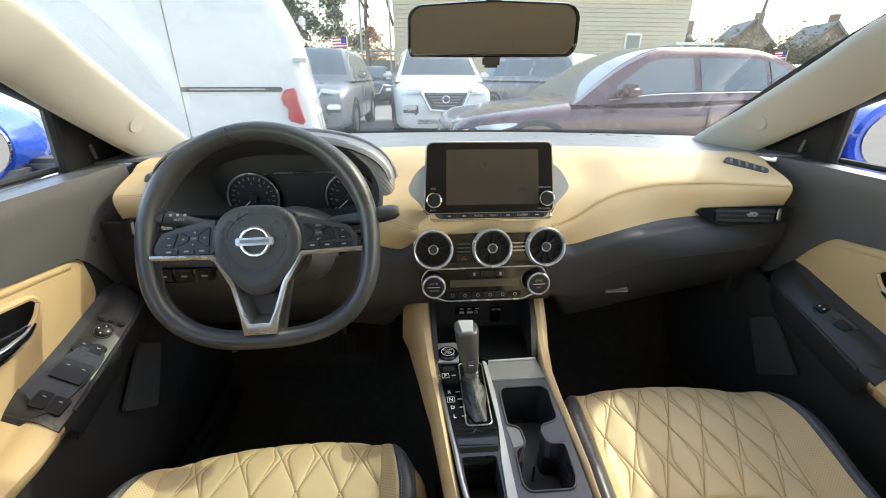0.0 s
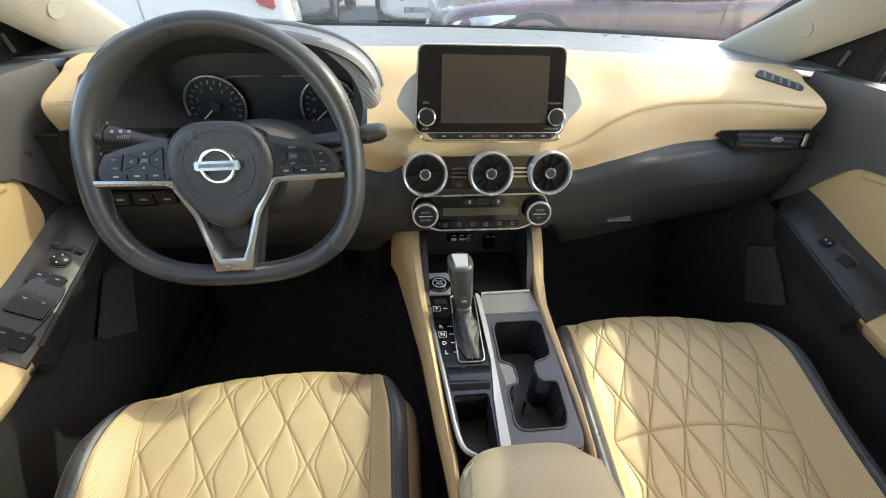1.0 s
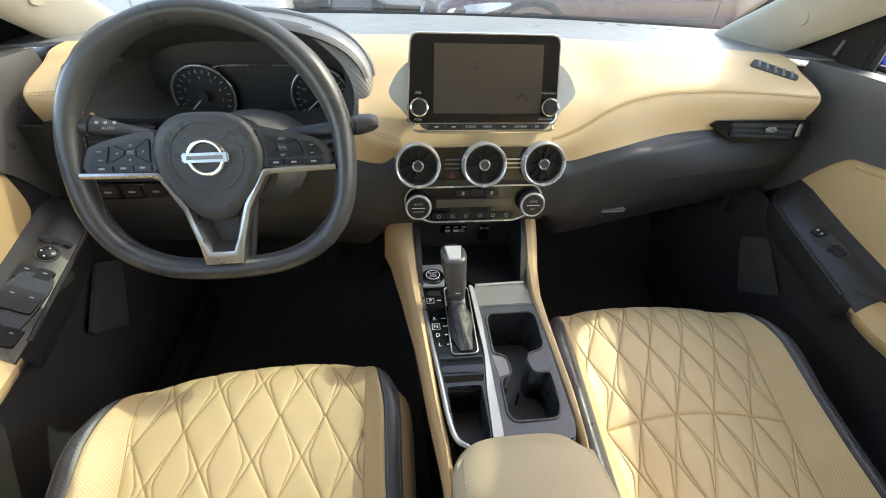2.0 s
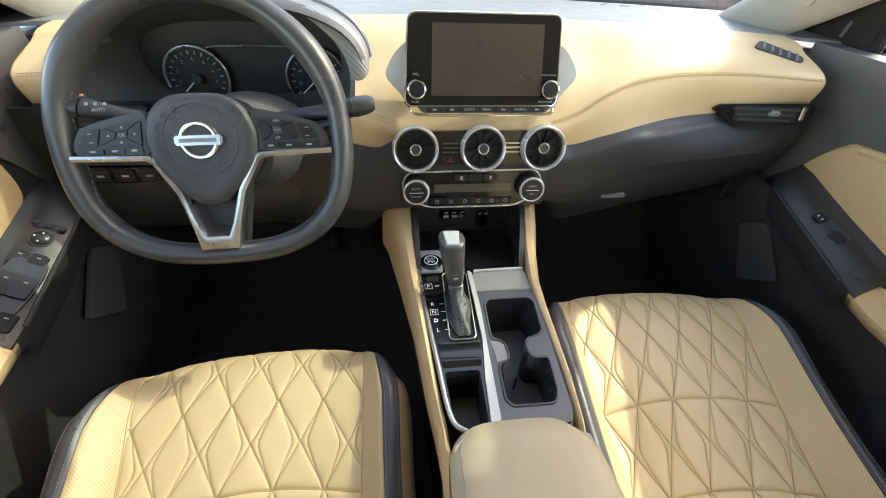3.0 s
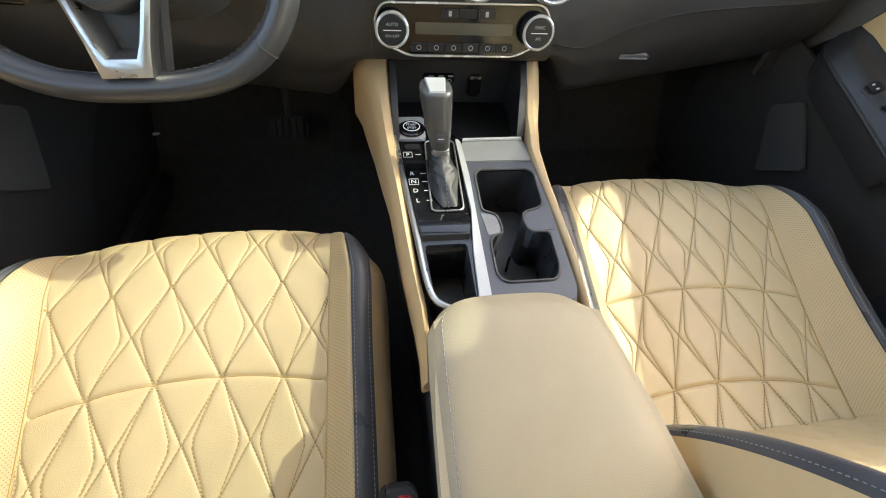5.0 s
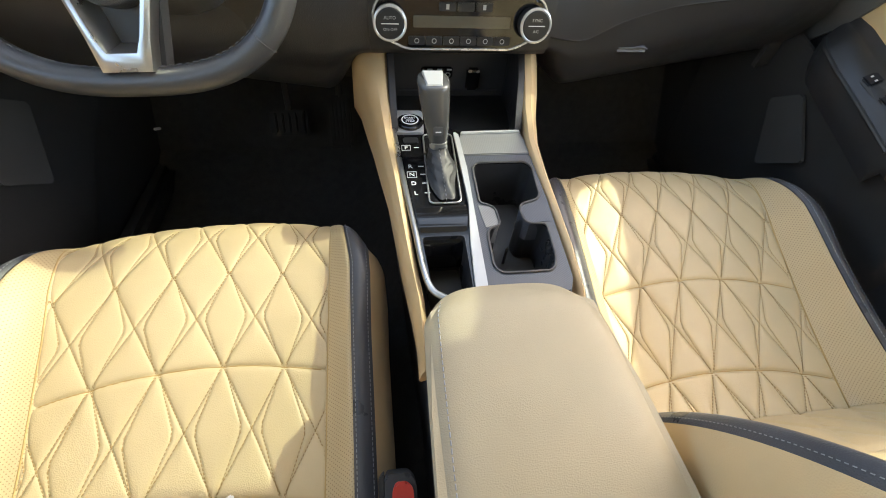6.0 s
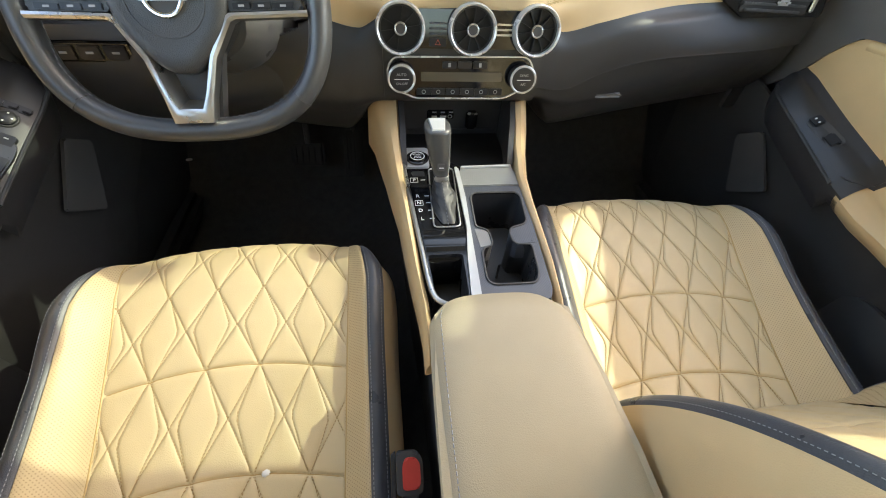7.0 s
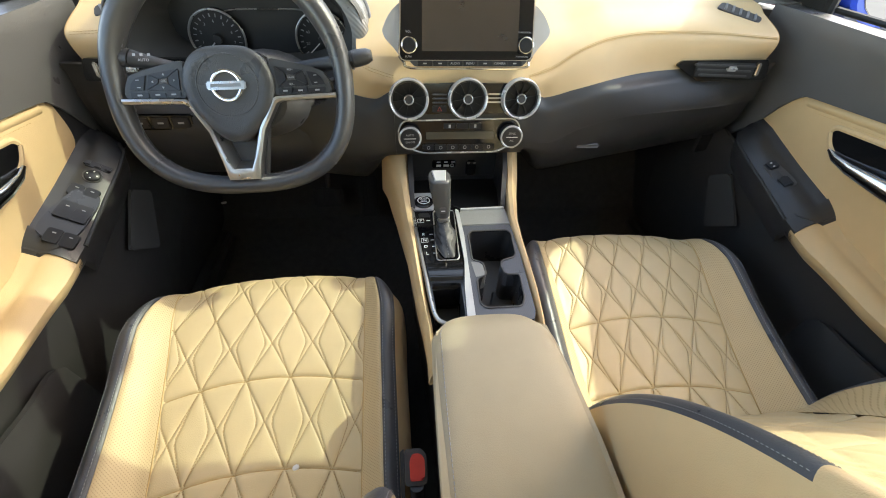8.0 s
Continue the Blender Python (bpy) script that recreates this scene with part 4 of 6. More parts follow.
part("knob", loft([knob_ring(i / 15) for i in range(16)]), knob_grey, lever, "smooth black knob")
part("collar", loft([[p * 1.0 + Vector((0, 0, dz)) + (p - (knobpath[0] - lever.location)) * g for p in knob_ring(0)] for dz, g in ((-.004, .12), (.006, .14), (.012, .10))]), silver, lever, "silver collar")
kt = knobpath[14] - lever.location
part("top_cap", loft([[kt + Vector((sx * w, y, z + .10 * y)) for sx, w, y in ((-1, .0128 - g, .012 - g), (1, .0128 - g, .012 - g), (1, .0095 - g, -.0175 + g), (-1, .0095 - g, -.0175 + g))] for g, z in ((0, -.012), (0, .0026), (.0014, .0040))]), silver_lt, lever, "silver top cap")
part("release_button", box(.012, .004, .012, .0015, (0, 0, 0)), plastic_dark, lever, m=Matrix.Translation(knobpath[4] - lever.location + Vector((0, -.0165, .003))) @ pose(0, 0, 0, -20))
part("release_mark", box(.007, .0006, .0012, 0, (0, 0, 0)), print_white, lever, m=Matrix.Translation(knobpath[4] - lever.location + Vector((0, -.0188, .003))) @ pose(0, 0, 0, -20))
# cubby ahead of the lever
part("cubby_floor", box(.19, .15, .008, .002, (.0, .68, .655)), rubber, con, "black rubber tray mat")
part("cubby_back", box(.20, .008, .12, .002, (0, .752, .71)), plastic, con, "black cubby back wall")
part("cubby_step", box(.17, .004, .006, .001, (0, .7465, .668)), plastic, con)
usb = part("socket_plate", box(.052, .004, .019, .002, (-.022, .7475, .701)), piano, con, "gloss black socket plate")
for i, w in enumerate((.010, .012)):
    part("usb_slot", tube([(-.039 + .016 * i, .7448, .698), (-.039 + .016 * i + w, .7448, .698)], .0028, 8), silver, usb)
part("aux_jack", moved(hoop(.0035, .0011, 20, 6), pose(-.004, .7448, .698, 90)), silver, usb)
for i in range(3):
    part("symbol", box(.008, .0008, .0025, 0, (-.034 + .016 * i, .7452, .7065)), print_grey, usb)
part("socket_lip", box(.019, .005, .004, .0012, (.038, .7365, .708)), silver, con)
part("power_socket", box(.022, .014, .036, .004, (.038, .743, .692)), piano, con, "power socket with hinged cap")
# armrest
lid = thing("armrest", "tan leather console armrest lid with seam stitching", "armrest", (0, 0, .69))


def lid_top(u, v):
    y = .316 - .50 * v - .016 * abs(2 * u - 1) ** 4 * max(0, 1 - v * 6)
    xl, xr = ease(v, (0, .06, .5, 1), (-.077, -.086, -.091, -.092)), ease(v, (0, .04, .10, .20, .30, .42, 1), (.071, .081, .086, .091, .095, .099, .102))
    x = xl + (xr - xl) * u
    e = abs(2 * u - 1)
    return Vector((x, y, .0285 - .011 * e ** 8 - .012 * max(0, 1 - v * 14) ** 2 - .006 * v - .0035 * e * e))


part("lid_pad", sheet(lid_top, 30, 60, .02), leather_lid, lid, "tan leather pad")
part("lid_side", loft([[(x0, y, .018), (x1, y, .018), (x1 - .002, y, -.055), (x0 + .004, y, -.055)] for y, x0, x1 in ((.299, -.068, .062), (.290, -.0790, .078), (.2, -.087, .091), (.13, -.089, .096), (-.18, -.090, .099))]), leather_lid, lid, "tan leather side")
for u_ in (.075,):
    link("lid_stitching", stitches([[(lid_top(u_, .02 + .97 * i / 80), Vector((0, 0, 1))) for i in range(81)]], .0006, (.004, .0011, .0008), .0056), print_grey, lid, "grey stitching", False)

# ---------------------------------------------------------------- seats
class Quilt:
    """Tufting in rows of tall diamonds, each with a narrower one inside it."""
    START, INSET, FLAT = .03, .33, .46

    def __init__(self, w, rows, seams, ox=0.0, fan=False):
        self.w, self.rows, self.seams, self.ox, self.fan = w, rows, seams, ox, fan
        self.count = tuple(range(len(rows)))
        self.segs = []
        o, f, k = self.START, self.FLAT, self.INSET
        for r in range(len(rows) - 1):
            for c in range(-4, 5):
                for sx in (-1, 1):
                    shape = ((0, 0), (.5, .5), (0, 1)), ((o, 0), (k, f), (k, 1 - f), (o, 1))
                    for line in shape:
                        for p, q in zip(line, line[1:]):
                            self.segs.append((Vector((c + .5 + sx * p[0], r + p[1])), Vector((c + .5 + sx * q[0], r + q[1]))))

    def spread(self, y):
        return lerp(y, (0, .10, .21, .35, .46), (.87, .94, 1.0, 1.03, 1.05)) if self.fan else 1.0

    def place(self, p):
        """From columns and rows to metres."""
        y = lerp(p.y, self.count, self.rows)
        x = self.ox + p.x * self.w * self.spread(y)
        return x, y + (.018 * (x / .15) ** 2 if self.fan else 0)

    def depth(self, x, y):
        yy = y - (.018 * (x / .15) ** 2 if self.fan else 0)
        wide = self.w * self.spread(yy)
        row = lerp(yy, self.rows, self.count)
        fx, fy = abs(((x - self.ox) / wide) % 1 - .5), row % 1
        e = min(fy, 1 - fy)
        d1 = abs(fx - e) * wide * .86
        if e < self.FLAT:
            d2 = abs(fx - (self.START + e / self.FLAT * (self.INSET - self.START))) * wide * .88
        else:
            d2 = abs(fx - self.INSET) * wide
        d = min(d1, d2)
        dip = .0014 * math.exp(-d / .0011) + .0006 * math.exp(-d / .0045) + .0013 * math.exp(-d1 / .008)
        for k in self.seams:
            g = abs(yy - self.rows[k])
            dip += .0016 * math.exp(-g / .006) + .0030 * math.exp(-g / .0014)
        return dip


def seat_profile(s):
    """Middle line of the cushion: (distance back from its front, height), s metres along it."""
    pts = [(.035, -.145), (.004, -.10), (.0, -.055), (.012, -.018), (.045, -.002), (.10, -.003), (.20, -.022), (.30, -.045), (.40, -.062), (.46, -.066)]
    L = [0]
    for p, q in zip(pts, pts[1:]):
        L.append(L[-1] + math.hypot(q[0] - p[0], q[1] - p[1]))
    k = max(i for i in range(len(pts) - 1) if L[i] <= s + 1e-9)
    f = min(1, (s - L[k]) / (L[k + 1] - L[k]))
    a, b, c, d = (Vector(pts[max(0, min(len(pts) - 1, k + i))]) for i in (-1, 0, 1, 2))
    return 0.5 * ((2 * b) + (c - a) * f + (2 * a - 5 * b + 4 * c - d) * f * f + (3 * b - a - 3 * c + d) * f ** 3)


def cushion_point(x, s):
    """x across from the middle, s along from the front skirt."""
    p = seat_profile(s)
    a = abs(x)
    back = p.x
    top = max(0.0, min(1.0, (s - .06) / .06))
    bulge = .034 * math.exp(-((a - .198) / .027) ** 2) * top * (1 - .3 * math.exp(-back / .05))
    drop = 0 if a < .212 else -((a - .212) / .02) ** 2 * .012
    front = .042 * (a / .225) ** 4 + .016 * (a / .2) ** 2 + .05 * max(0, (a - .162) / .06) ** 2
    narrow = 1 - .07 * max(0, min(1, (back - .1) / .35)) if a > .1 else 1 - .07 * max(0, min(1, (back - .1) / .35)) * a / .1
    return Vector((x * narrow, -(back + front * max(0, 1 - back / .22)), p.y + bulge + drop - .004 * (1 - (a / .15) ** 2 if a < .15 else 0) * -1))


def back_point(x, s, lean):
    """Front of the backrest; s up along it."""
    a = abs(x)
    wing = (.062 * math.exp(-((a - .205) / .040) ** 2)) * max(.15, math.sin(math.pi * min(1, s / .52)) ** .6 if s < .52 else .15)
    lumbar = .018 * math.sin(math.pi * min(1, s / .5))
    drop = 0 if a < .205 else -((a - .205) / .02) ** 2 * .016
    y = wing + lumbar + drop
    w = 1 - .22 * max(0, (s - .40) / .22) ** 2
    c, sn = math.cos(lean), math.sin(lean)
    return Vector((x * w, y * c - s * sn, s * c + y * sn))


def half_panel(s, outer=False):
    """Half the width of the quilted panel; it narrows more on the door side."""
    return lerp(s, (0, .15, .30, .55), (.169, .167, .163, .157)) - (lerp(s, (.10, .30, .55), (0, .012, .018)) if outer else 0)


def band_edge(s):
    return lerp(s, (0, .10, .15, .24), (.172, .174, .183, .191))


def seat(name_label, cx, front, base, seams, lean, ox=0.0, turn=0.0, wide=.0675):
    st = thing("car_seat", name_label, "car seat", m=pose(cx, front, base, 0, 0, turn))
    door_side = 1 if cx > 0 else -1
    q = Quilt(wide, (seams[0] - .225, seams[0] - .113, seams[0], seams[1], seams[1] + .125), (2, 3), ox, True)
    S0, S1 = .0, .565

    def cushion(x, s):
        """The cushion's skin; its edge on the door side runs straighter than its seam."""
        p = cushion_point(x, s)
        k = min(1, max(0, (x * door_side - .165) / .035))
        p.x += door_side * k * lerp(-p.y, (0, .10, .40), (-.010, -.002, .014))
        return p

    side_at = lambda s, sx: half_panel(s, sx == door_side)
    band_from = lambda s, sx: lerp(s, (.10, .20), (.172, .177)) if cx > 0 and sx < 0 else band_edge(s)

    def centre(u, v):
        s = S0 + (S1 - S0) * v
        a, b = side_at(s, -1), side_at(s, 1)
        x = -a + (a + b) * u
        p = cushion(x, s)
        if s > .06:
            p.z -= q.depth(x, -p.y) * min(1, (s - .06) / .08)
            p.z -= .003 * math.exp(-min(b - x, x + a) / .003)
        return p
    part("cushion_panel", sheet(centre, 270, 420), leather_seat, st, "quilted tan leather cushion")
    for sx in (-1, 1):
        def bol(u, v):
            s = S0 + (S1 - S0) * v
            a, b = side_at(s, sx) - .005, band_from(s, sx)
            p = cushion(sx * (a + (b - a) * u), s)
            p.z -= .0045 * math.exp(-u * 9) + .003 * math.exp(-(1 - u) * 14)
            return p
        part("bolster", sheet(bol, 14, 90), leather_perf, st, "perforated tan leather bolster")

        def band(u, v, b=.214):
            s = S0 + (S1 - S0) * v
            a = band_from(s, sx)
            p = cushion(sx * (a + (b - a) * u), s)
            p.z -= .002 * (math.exp(-u * 10))
            return p
        part("edge_band", sheet(band, 12, 90), leather_black, st, "black leather edge band")

        def skirt(u, v):
            p = cushion(sx * .214, S0 + (S1 - S0) * v)
            lo = Vector((p.x + sx * .006, p.y - .002, -.19))
            return p.lerp(lo, u) + Vector((sx * .016 * math.sin(math.pi * min(1, u * 1.5)) ** .7, 0, 0))
        part("side_skirt", sheet(skirt, 10, 60), leather if sx * cx < 0 else plastic_dark, st, "padded cushion side")
        ed = []
        for k_, d_ in ((0, .0032), (1, .2105)):
            ed.append([(cushion(sx * (d_ if k_ else band_from(.05 + .5 * i / 90, sx) + d_), .05 + .5 * i / 90) + Vector((0, 0, .0005)), Vector((sx * .3, 0, .95))) for i in range(91)])
        for e_ in ed:
            link("edge_stitching", stitches([e_], .0004, (.0030, .0008, .0006), .0048), thread_grey, st, "grey edge stitching", False)
    # stitch lines over the quilting
    lines = []

    def on(x, back):
        lo, hi = .06, .565
        for _ in range(18):
            m = (lo + hi) / 2
            if -cushion(x, m).y < back:
                lo = m
            else:
                hi = m
        p = cushion(x, lo)
        p.z -= q.depth(x, -p.y) * min(1, (lo - .06) / .08)
        return p
    for a, b in q.segs:
        n = 14
        pts = []
        for i in range(n + 1):
            c = Vector(q.place(a.lerp(b, i / n)))
            if -side_at(c.y + .1, -1) + .004 < c.x < side_at(c.y + .1, 1) - .004 and .03 < c.y < .44:
                pts.append((on(c.x, c.y), Vector((0, .1, .99))))
            elif len(pts) > 1:
                break
        if len(pts) > 1:
            lines.append(pts)
    link("quilt_stitching", stitches(lines, .0010, (.0026, .0010, .0007), .0042), thread_quilt, st, "tan quilt stitching", False)
    for sx in (-1, 1):
        part("side_seam", tube([cushion(sx * (side_at(.06 + .5 * i / 80, sx) - .0005), .06 + .5 * i / 80) + Vector((0, 0, -.0018)) for i in range(81)], .0009, 6), thread_tan, st, "thin side seam")
    for sm in seams:
        part("cross_seam", tube([on(x, sm + .018 * (x / .15) ** 2) + Vector((0, 0, .0010)) for x in [-side_at(sm + .1, -1) * .94 + (side_at(sm + .1, -1) + side_at(sm + .1, 1)) * .94 * i / 60 for i in range(61)]], .0007, 6), thread_tan, st, "thin dark cross seam")
    part("cushion_base", box(.42, .44, .16, .03, (0, -.25, -.20)), plastic_dark, st, "black seat base")
    for sx in (-1, 1):
        part("seat_rail", box(.04, .52, .04, .006, (sx * .17, -.25, -.285)), plastic_dark, st, "black floor rail")
    # backrest
    hinge = new("backrest")
    hinge.parent = st
    hinge.matrix_basis = pose(.018 if cx > 0 else -.02, -.415, -.055, 0, 0, -turn)
    hinge["label"] = "reclined quilted tan backrest"
    qb = Quilt(.0645, (.008, .12, .234, .346, .458, .57, .68), (1, 2, 3, 4))

    def bc(u, v):
        x, s = -.14 + .28 * u, .0 + .60 * v
        p = back_point(x, s, lean)
        d = qb.depth(x, s)
        return p - Vector((0, math.cos(lean), math.sin(lean))) * d
    part("back_panel", sheet(bc, 70, 120), leather_seat, hinge, "quilted tan back panel")
    for sx in (-1, 1):
        part("back_bolster", sheet(lambda u, v: back_point(sx * (.14 + .050 * u), .60 * v, lean), 12, 60), leather_perf, hinge, "perforated tan bolster")
        part("back_band", sheet(lambda u, v: back_point(sx * (.190 + .026 * u), .02 + .38 * v, lean), 10, 44), leather_black, hinge, "black edge band")
        part("back_shoulder", sheet(lambda u, v: back_point(sx * (.190 + .026 * u), .40 + .20 * v, lean), 10, 20), leather, hinge, "tan shoulder")

        def side(u, v):
            p = back_point(sx * .216, .60 * v, lean)
            w = Vector((0, -math.cos(lean), -math.sin(lean)))
            return p + w * (.15 * u) + Vector((sx * (.016 * math.sin(math.pi * u) ** .7), 0, 0))
        part("back_side", sheet(side, 10, 50), leather, hinge, "tan leather side")
        link("band_stitching", stitches([[(back_point(sx * .193, .02 + .38 * i / 60, lean), Vector((0, .8, .5))) for i in range(61)]], .0004, (.0022, .0007, .0005), .0040), thread_grey, hinge, "", False)
        link("band_stitching", stitches([[(back_point(sx * .2125, .02 + .38 * i / 60, lean) + Vector((sx * .001, 0, 0)), Vector((sx * .8, .4, .3))) for i in range(61)]], .0004, (.0022, .0007, .0005), .0040), thread_grey, hinge, "", False)
    c, sn = math.cos(lean), math.sin(lean)
    part("back_shell", loft([[(-w, y * c - s * sn, s * c + y * sn), (w, y * c - s * sn, s * c + y * sn), (w * .96, (y - .04) * c - s * sn, s * c + (y - .04) * sn), (-w * .96, (y - .04) * c - s * sn, s * c + (y - .04) * sn)] for s, w, y in ((0, .22, -.08), (.3, .225, -.085), (.5, .21, -.07), (.60, .17, -.035), (.615, .15, -.03))]), plastic_dark, hinge, "black back shell")
    hr = part("headrest", box(.25, .10, .19, .04, (0, 0, 0), 4), leather, hinge, "padded tan headrest", m=Matrix.Translation((0, -.70 * sn + .02 * c, .70 * c + .02 * sn)) @ Matrix.Rotation(lean, 4, 'X'))
    for sx in (-1, 1):
        part("post", tube([(sx * .06, 0, -.15), (sx * .06, 0, -.05)], .007, 10), chrome, hr)
    return st


driver = seat("driver's car seat in quilted tan leather with black edging", -.361, .535, .606, (.221, .349), radians(31), .009, 3.5)
passenger = seat("front passenger car seat in quilted tan leather with black edging", .337, .622, .606, (.232, .358), radians(35), -.001, -2.5, .0625)
buckle = thing("belt_buckle", "black seat belt buckle with a red release button", "seat belt buckle", (-.1140, .164, .580))
lie = pose(0, 0, 0, 20)
part("housing", slab(rounded([(-.0155, -.022), (.0135, -.022), (.0150, -.010), (.0150, .014), (.008, .023), (-.0155, .023)], .005, 5), .030, .003, 2), plastic_dark, buckle, "black buckle housing", m=lie)
part("side_plate", slab(rounded([(-.0215, -.060), (-.0160, -.060), (-.0160, .024), (-.0215, .020)], .002, 3), .018, .001), plastic, buckle, m=lie @ pose(0, 0, -.004))
part("release_button", slab(rounded([(-.0085, -.0165), (.0100, -.0165), (.0118, -.008), (.0118, .010), (.006, .0165), (-.005, .0165), (-.0085, .008)], .004, 5), .008, .0022, 3), buckle_red, buckle, "red release button", m=lie @ pose(0, 0, .003))
part("stem", tube([(0, -.02, -.01), (0, -.045, -.10), (0, -.06, -.20)], .009, 10), plastic_dark, buckle)
scrap2 = thing("paper_scrap", "tiny white paper scrap on the black footwell carpet", "scrap", (-.672, 1.05, .402))
part("scrap", moved(box(.016, .006, .006, .0015), pose(0, 0, 0, 30, 8, 30)), print_white, scrap2)
lint = thing("paper_scrap", "tiny crumpled white paper scrap on the driver's seat", "scrap", (-.281, .187, .5545))
part("scrap", moved(box(.009, .007, .004, .0015), pose(0, 0, 0, 12, 8, 30)), print_white, lint)

# ---------------------------------------------------------------- doors
SEAL = smooth_curve([(.735, 1.0, .995), (.70, .74, 1.14), (.668, .45, 1.245), (.635, .25, 1.30), (.60, .02, 1.33)], 25)
JAMB = smooth_curve([(.68, 1.02, 1.03), (.655, .76, 1.185), (.63, .47, 1.30), (.60, .27, 1.355), (.57, .04, 1.385)], 25)


def door(sx):
    """A front door's inner side; sx -1 driver, 1 passenger."""
    d = thing("door_1" if sx < 0 else "door_2", "closed front car door with tan leather insert and switch panel", "car door", (0, 0, 0), group="front doors", kind="structure")
    X = lambda x: sx * x - (.020 if sx < 0 else 0)

    def wall(z, y):
        """Inner face of the door skin."""
        return lerp(z, (.30, .55, .70, .80, .88, .94, .985, 1.0), (.70, .70, .692, .687, .683, .676, .670, .672))

    def grey_low(y):
        return lerp(y, (-.4, .3, .5, .60, .672, .706, .750, .82), (.93, .915, .899, .888, .880, .85, .785, .72))
    part("upper_trim", sheet(lambda u, v: (lambda y: Vector((X(wall(grey_low(y) + (1.003 - grey_low(y)) * v, y)), y, grey_low(y) + (1.003 - grey_low(y)) * v)))(-.40 + 1.24 * u), 60, 16, .008), door_grey, d, "charcoal grained upper trim")
    part("sill_top", sheet(lambda u, v: Vector((X(.671 + .075 * v), -.40 + 1.24 * u, 1.0025 - .006 * v + .003 * math.sin(math.pi * v))), 20, 6, .004), door_grey, d)
    part("leather_insert", sheet(lambda u, v: (lambda y: Vector((X(wall(.655 + (grey_low(y) - .655) * v, y) + .004 - .004 * math.sin(math.pi * v)), y, .655 + (grey_low(y) - .655) * v)))(-.40 + 1.14 * u), 60, 30, .006, None), leather, d, "tan leather insert")
    part("insert_roll", sheet(lambda u, v: (lambda y: Vector((X(wall(grey_low(y) - .022 + .022 * v, y) - .006 * math.sin(math.pi * v)), y, grey_low(y) - .022 + .022 * v)))(-.40 + 1.06 * u), 50, 8, .004), leather, d, "stitched tan roll")
    lower = part("lower_panel", sheet(lambda u, v: (lambda y, z: Vector((X(lerp(z, (.28, .45, .6, .68), (.70, .69, .672, .660)) - .02 * math.exp(-((y - .55) / .2) ** 2) * max(0, 1 - abs(z - .45) / .2)), y, z)))(-.40 + 1.40 * u, .28 + (lerp(-.40 + 1.40 * u, (-.4, .3, .5, .70, .78, 1.0), (.655, .65, .672, .73, .75, .80)) - .28) * v), 60, 24, .008), door_low, d, "black lower panel")
    # armrest with switch panel: a ledge that leans inwards
    zi = lambda y: lerp(y, (-.4, .1, .3, .45, .51, .60, .706, .74), (.672, .668, .668, .680, .697, .727, .760, .765))
    zo = lambda y: lerp(y, (-.4, .1, .3, .45, .51, .60, .706, .74), (.684, .680, .682, .710, .742, .765, .797, .800))
    xi = lambda y: lerp(y, (-.4, .2, .3, .40, .46, .51, .66, .706, .74), (.63, .63, .632, .632, .628, .623, .619, .622, .646))

    def ledge(y0, y1, nu, mat_, lbl, name, off=0.0):
        def f(u, v):
            y = y0 + (y1 - y0) * u
            a, b = Vector((xi(y), y, zi(y))), Vector((.688, y, zo(y)))
            if v < .25:
                k = v / .25
                return Vector((X(a.x + .012 * (1 - k) ** 2), y, a.z - (.026 if y < .505 else .055) * (1 - k)))
            k = (v - .25) / .75
            p = a.lerp(b, k)
            return Vector((X(p.x), y, p.z + .006 * math.sin(math.pi * min(1, k * 1.5)) + off))
        return part(name, sheet(f, nu, 20, .006), mat_, d, lbl)
    ledge(-.40, .490, 40, leather, "padded tan armrest", "armrest")
    sw = ledge(.480, .742, 26, switch_grey, "dark switch panel", "switch_panel", .004)
    link("armrest_stitching", stitches([[(Vector((X(xi(y) + .016), y, zi(y) + (zo(y) - zi(y)) * .2 + .004)), Vector((0, 0, 1))) for y in [-.35 + .85 * i / 80 for i in range(81)]]], .0012, (.004, .001, .0008), .006), thread_tan, d, "", False)
    link("roll_stitching", stitches([[(Vector((X(wall(grey_low(y) - .024, y) - .002), y, grey_low(y) - .024)), Vector((-sx, 0, 0.2))) for y in [-.35 + .98 * i / 90 for i in range(91)]]], .0008, (.004, .001, .0008), .006), thread_tan, d, "", False)
    part("panel_edge", tube([Vector((X(xi(y) - .001), y, zi(y) + .004)) for y in [.51 + .225 * i / 24 for i in range(25)]], .0035, 8), plastic, sw, "raised panel edge")

    def on(y, k, up=.0):
        a, b = Vector((X(xi(y)), y, zi(y))), Vector((X(.688), y, zo(y)))
        n = Vector((-sx * .5, -.28, .82)).normalized()
        return facing(a.lerp(b, k) + n * (.008 + up), n, (0, 1, 0))
    tail = lambda u, v: (lambda y: (lambda k0: (lambda k: Vector((X(xi(y) + (.688 - xi(y)) * k), y, zi(y) + (zo(y) - zi(y)) * k + .007 + .006 * math.sin(math.pi * min(1, k * 1.5)) - .012 * (1 - u) ** 4)))(k0 + (1.02 - k0) * v))(.16 + .62 * ((.512 - y) / .042) ** 2))(.470 + .042 * u)
    part("panel_end", sheet(tail, 14, 12, .008), switch_grey, sw, "rounded rear end of the switch panel")
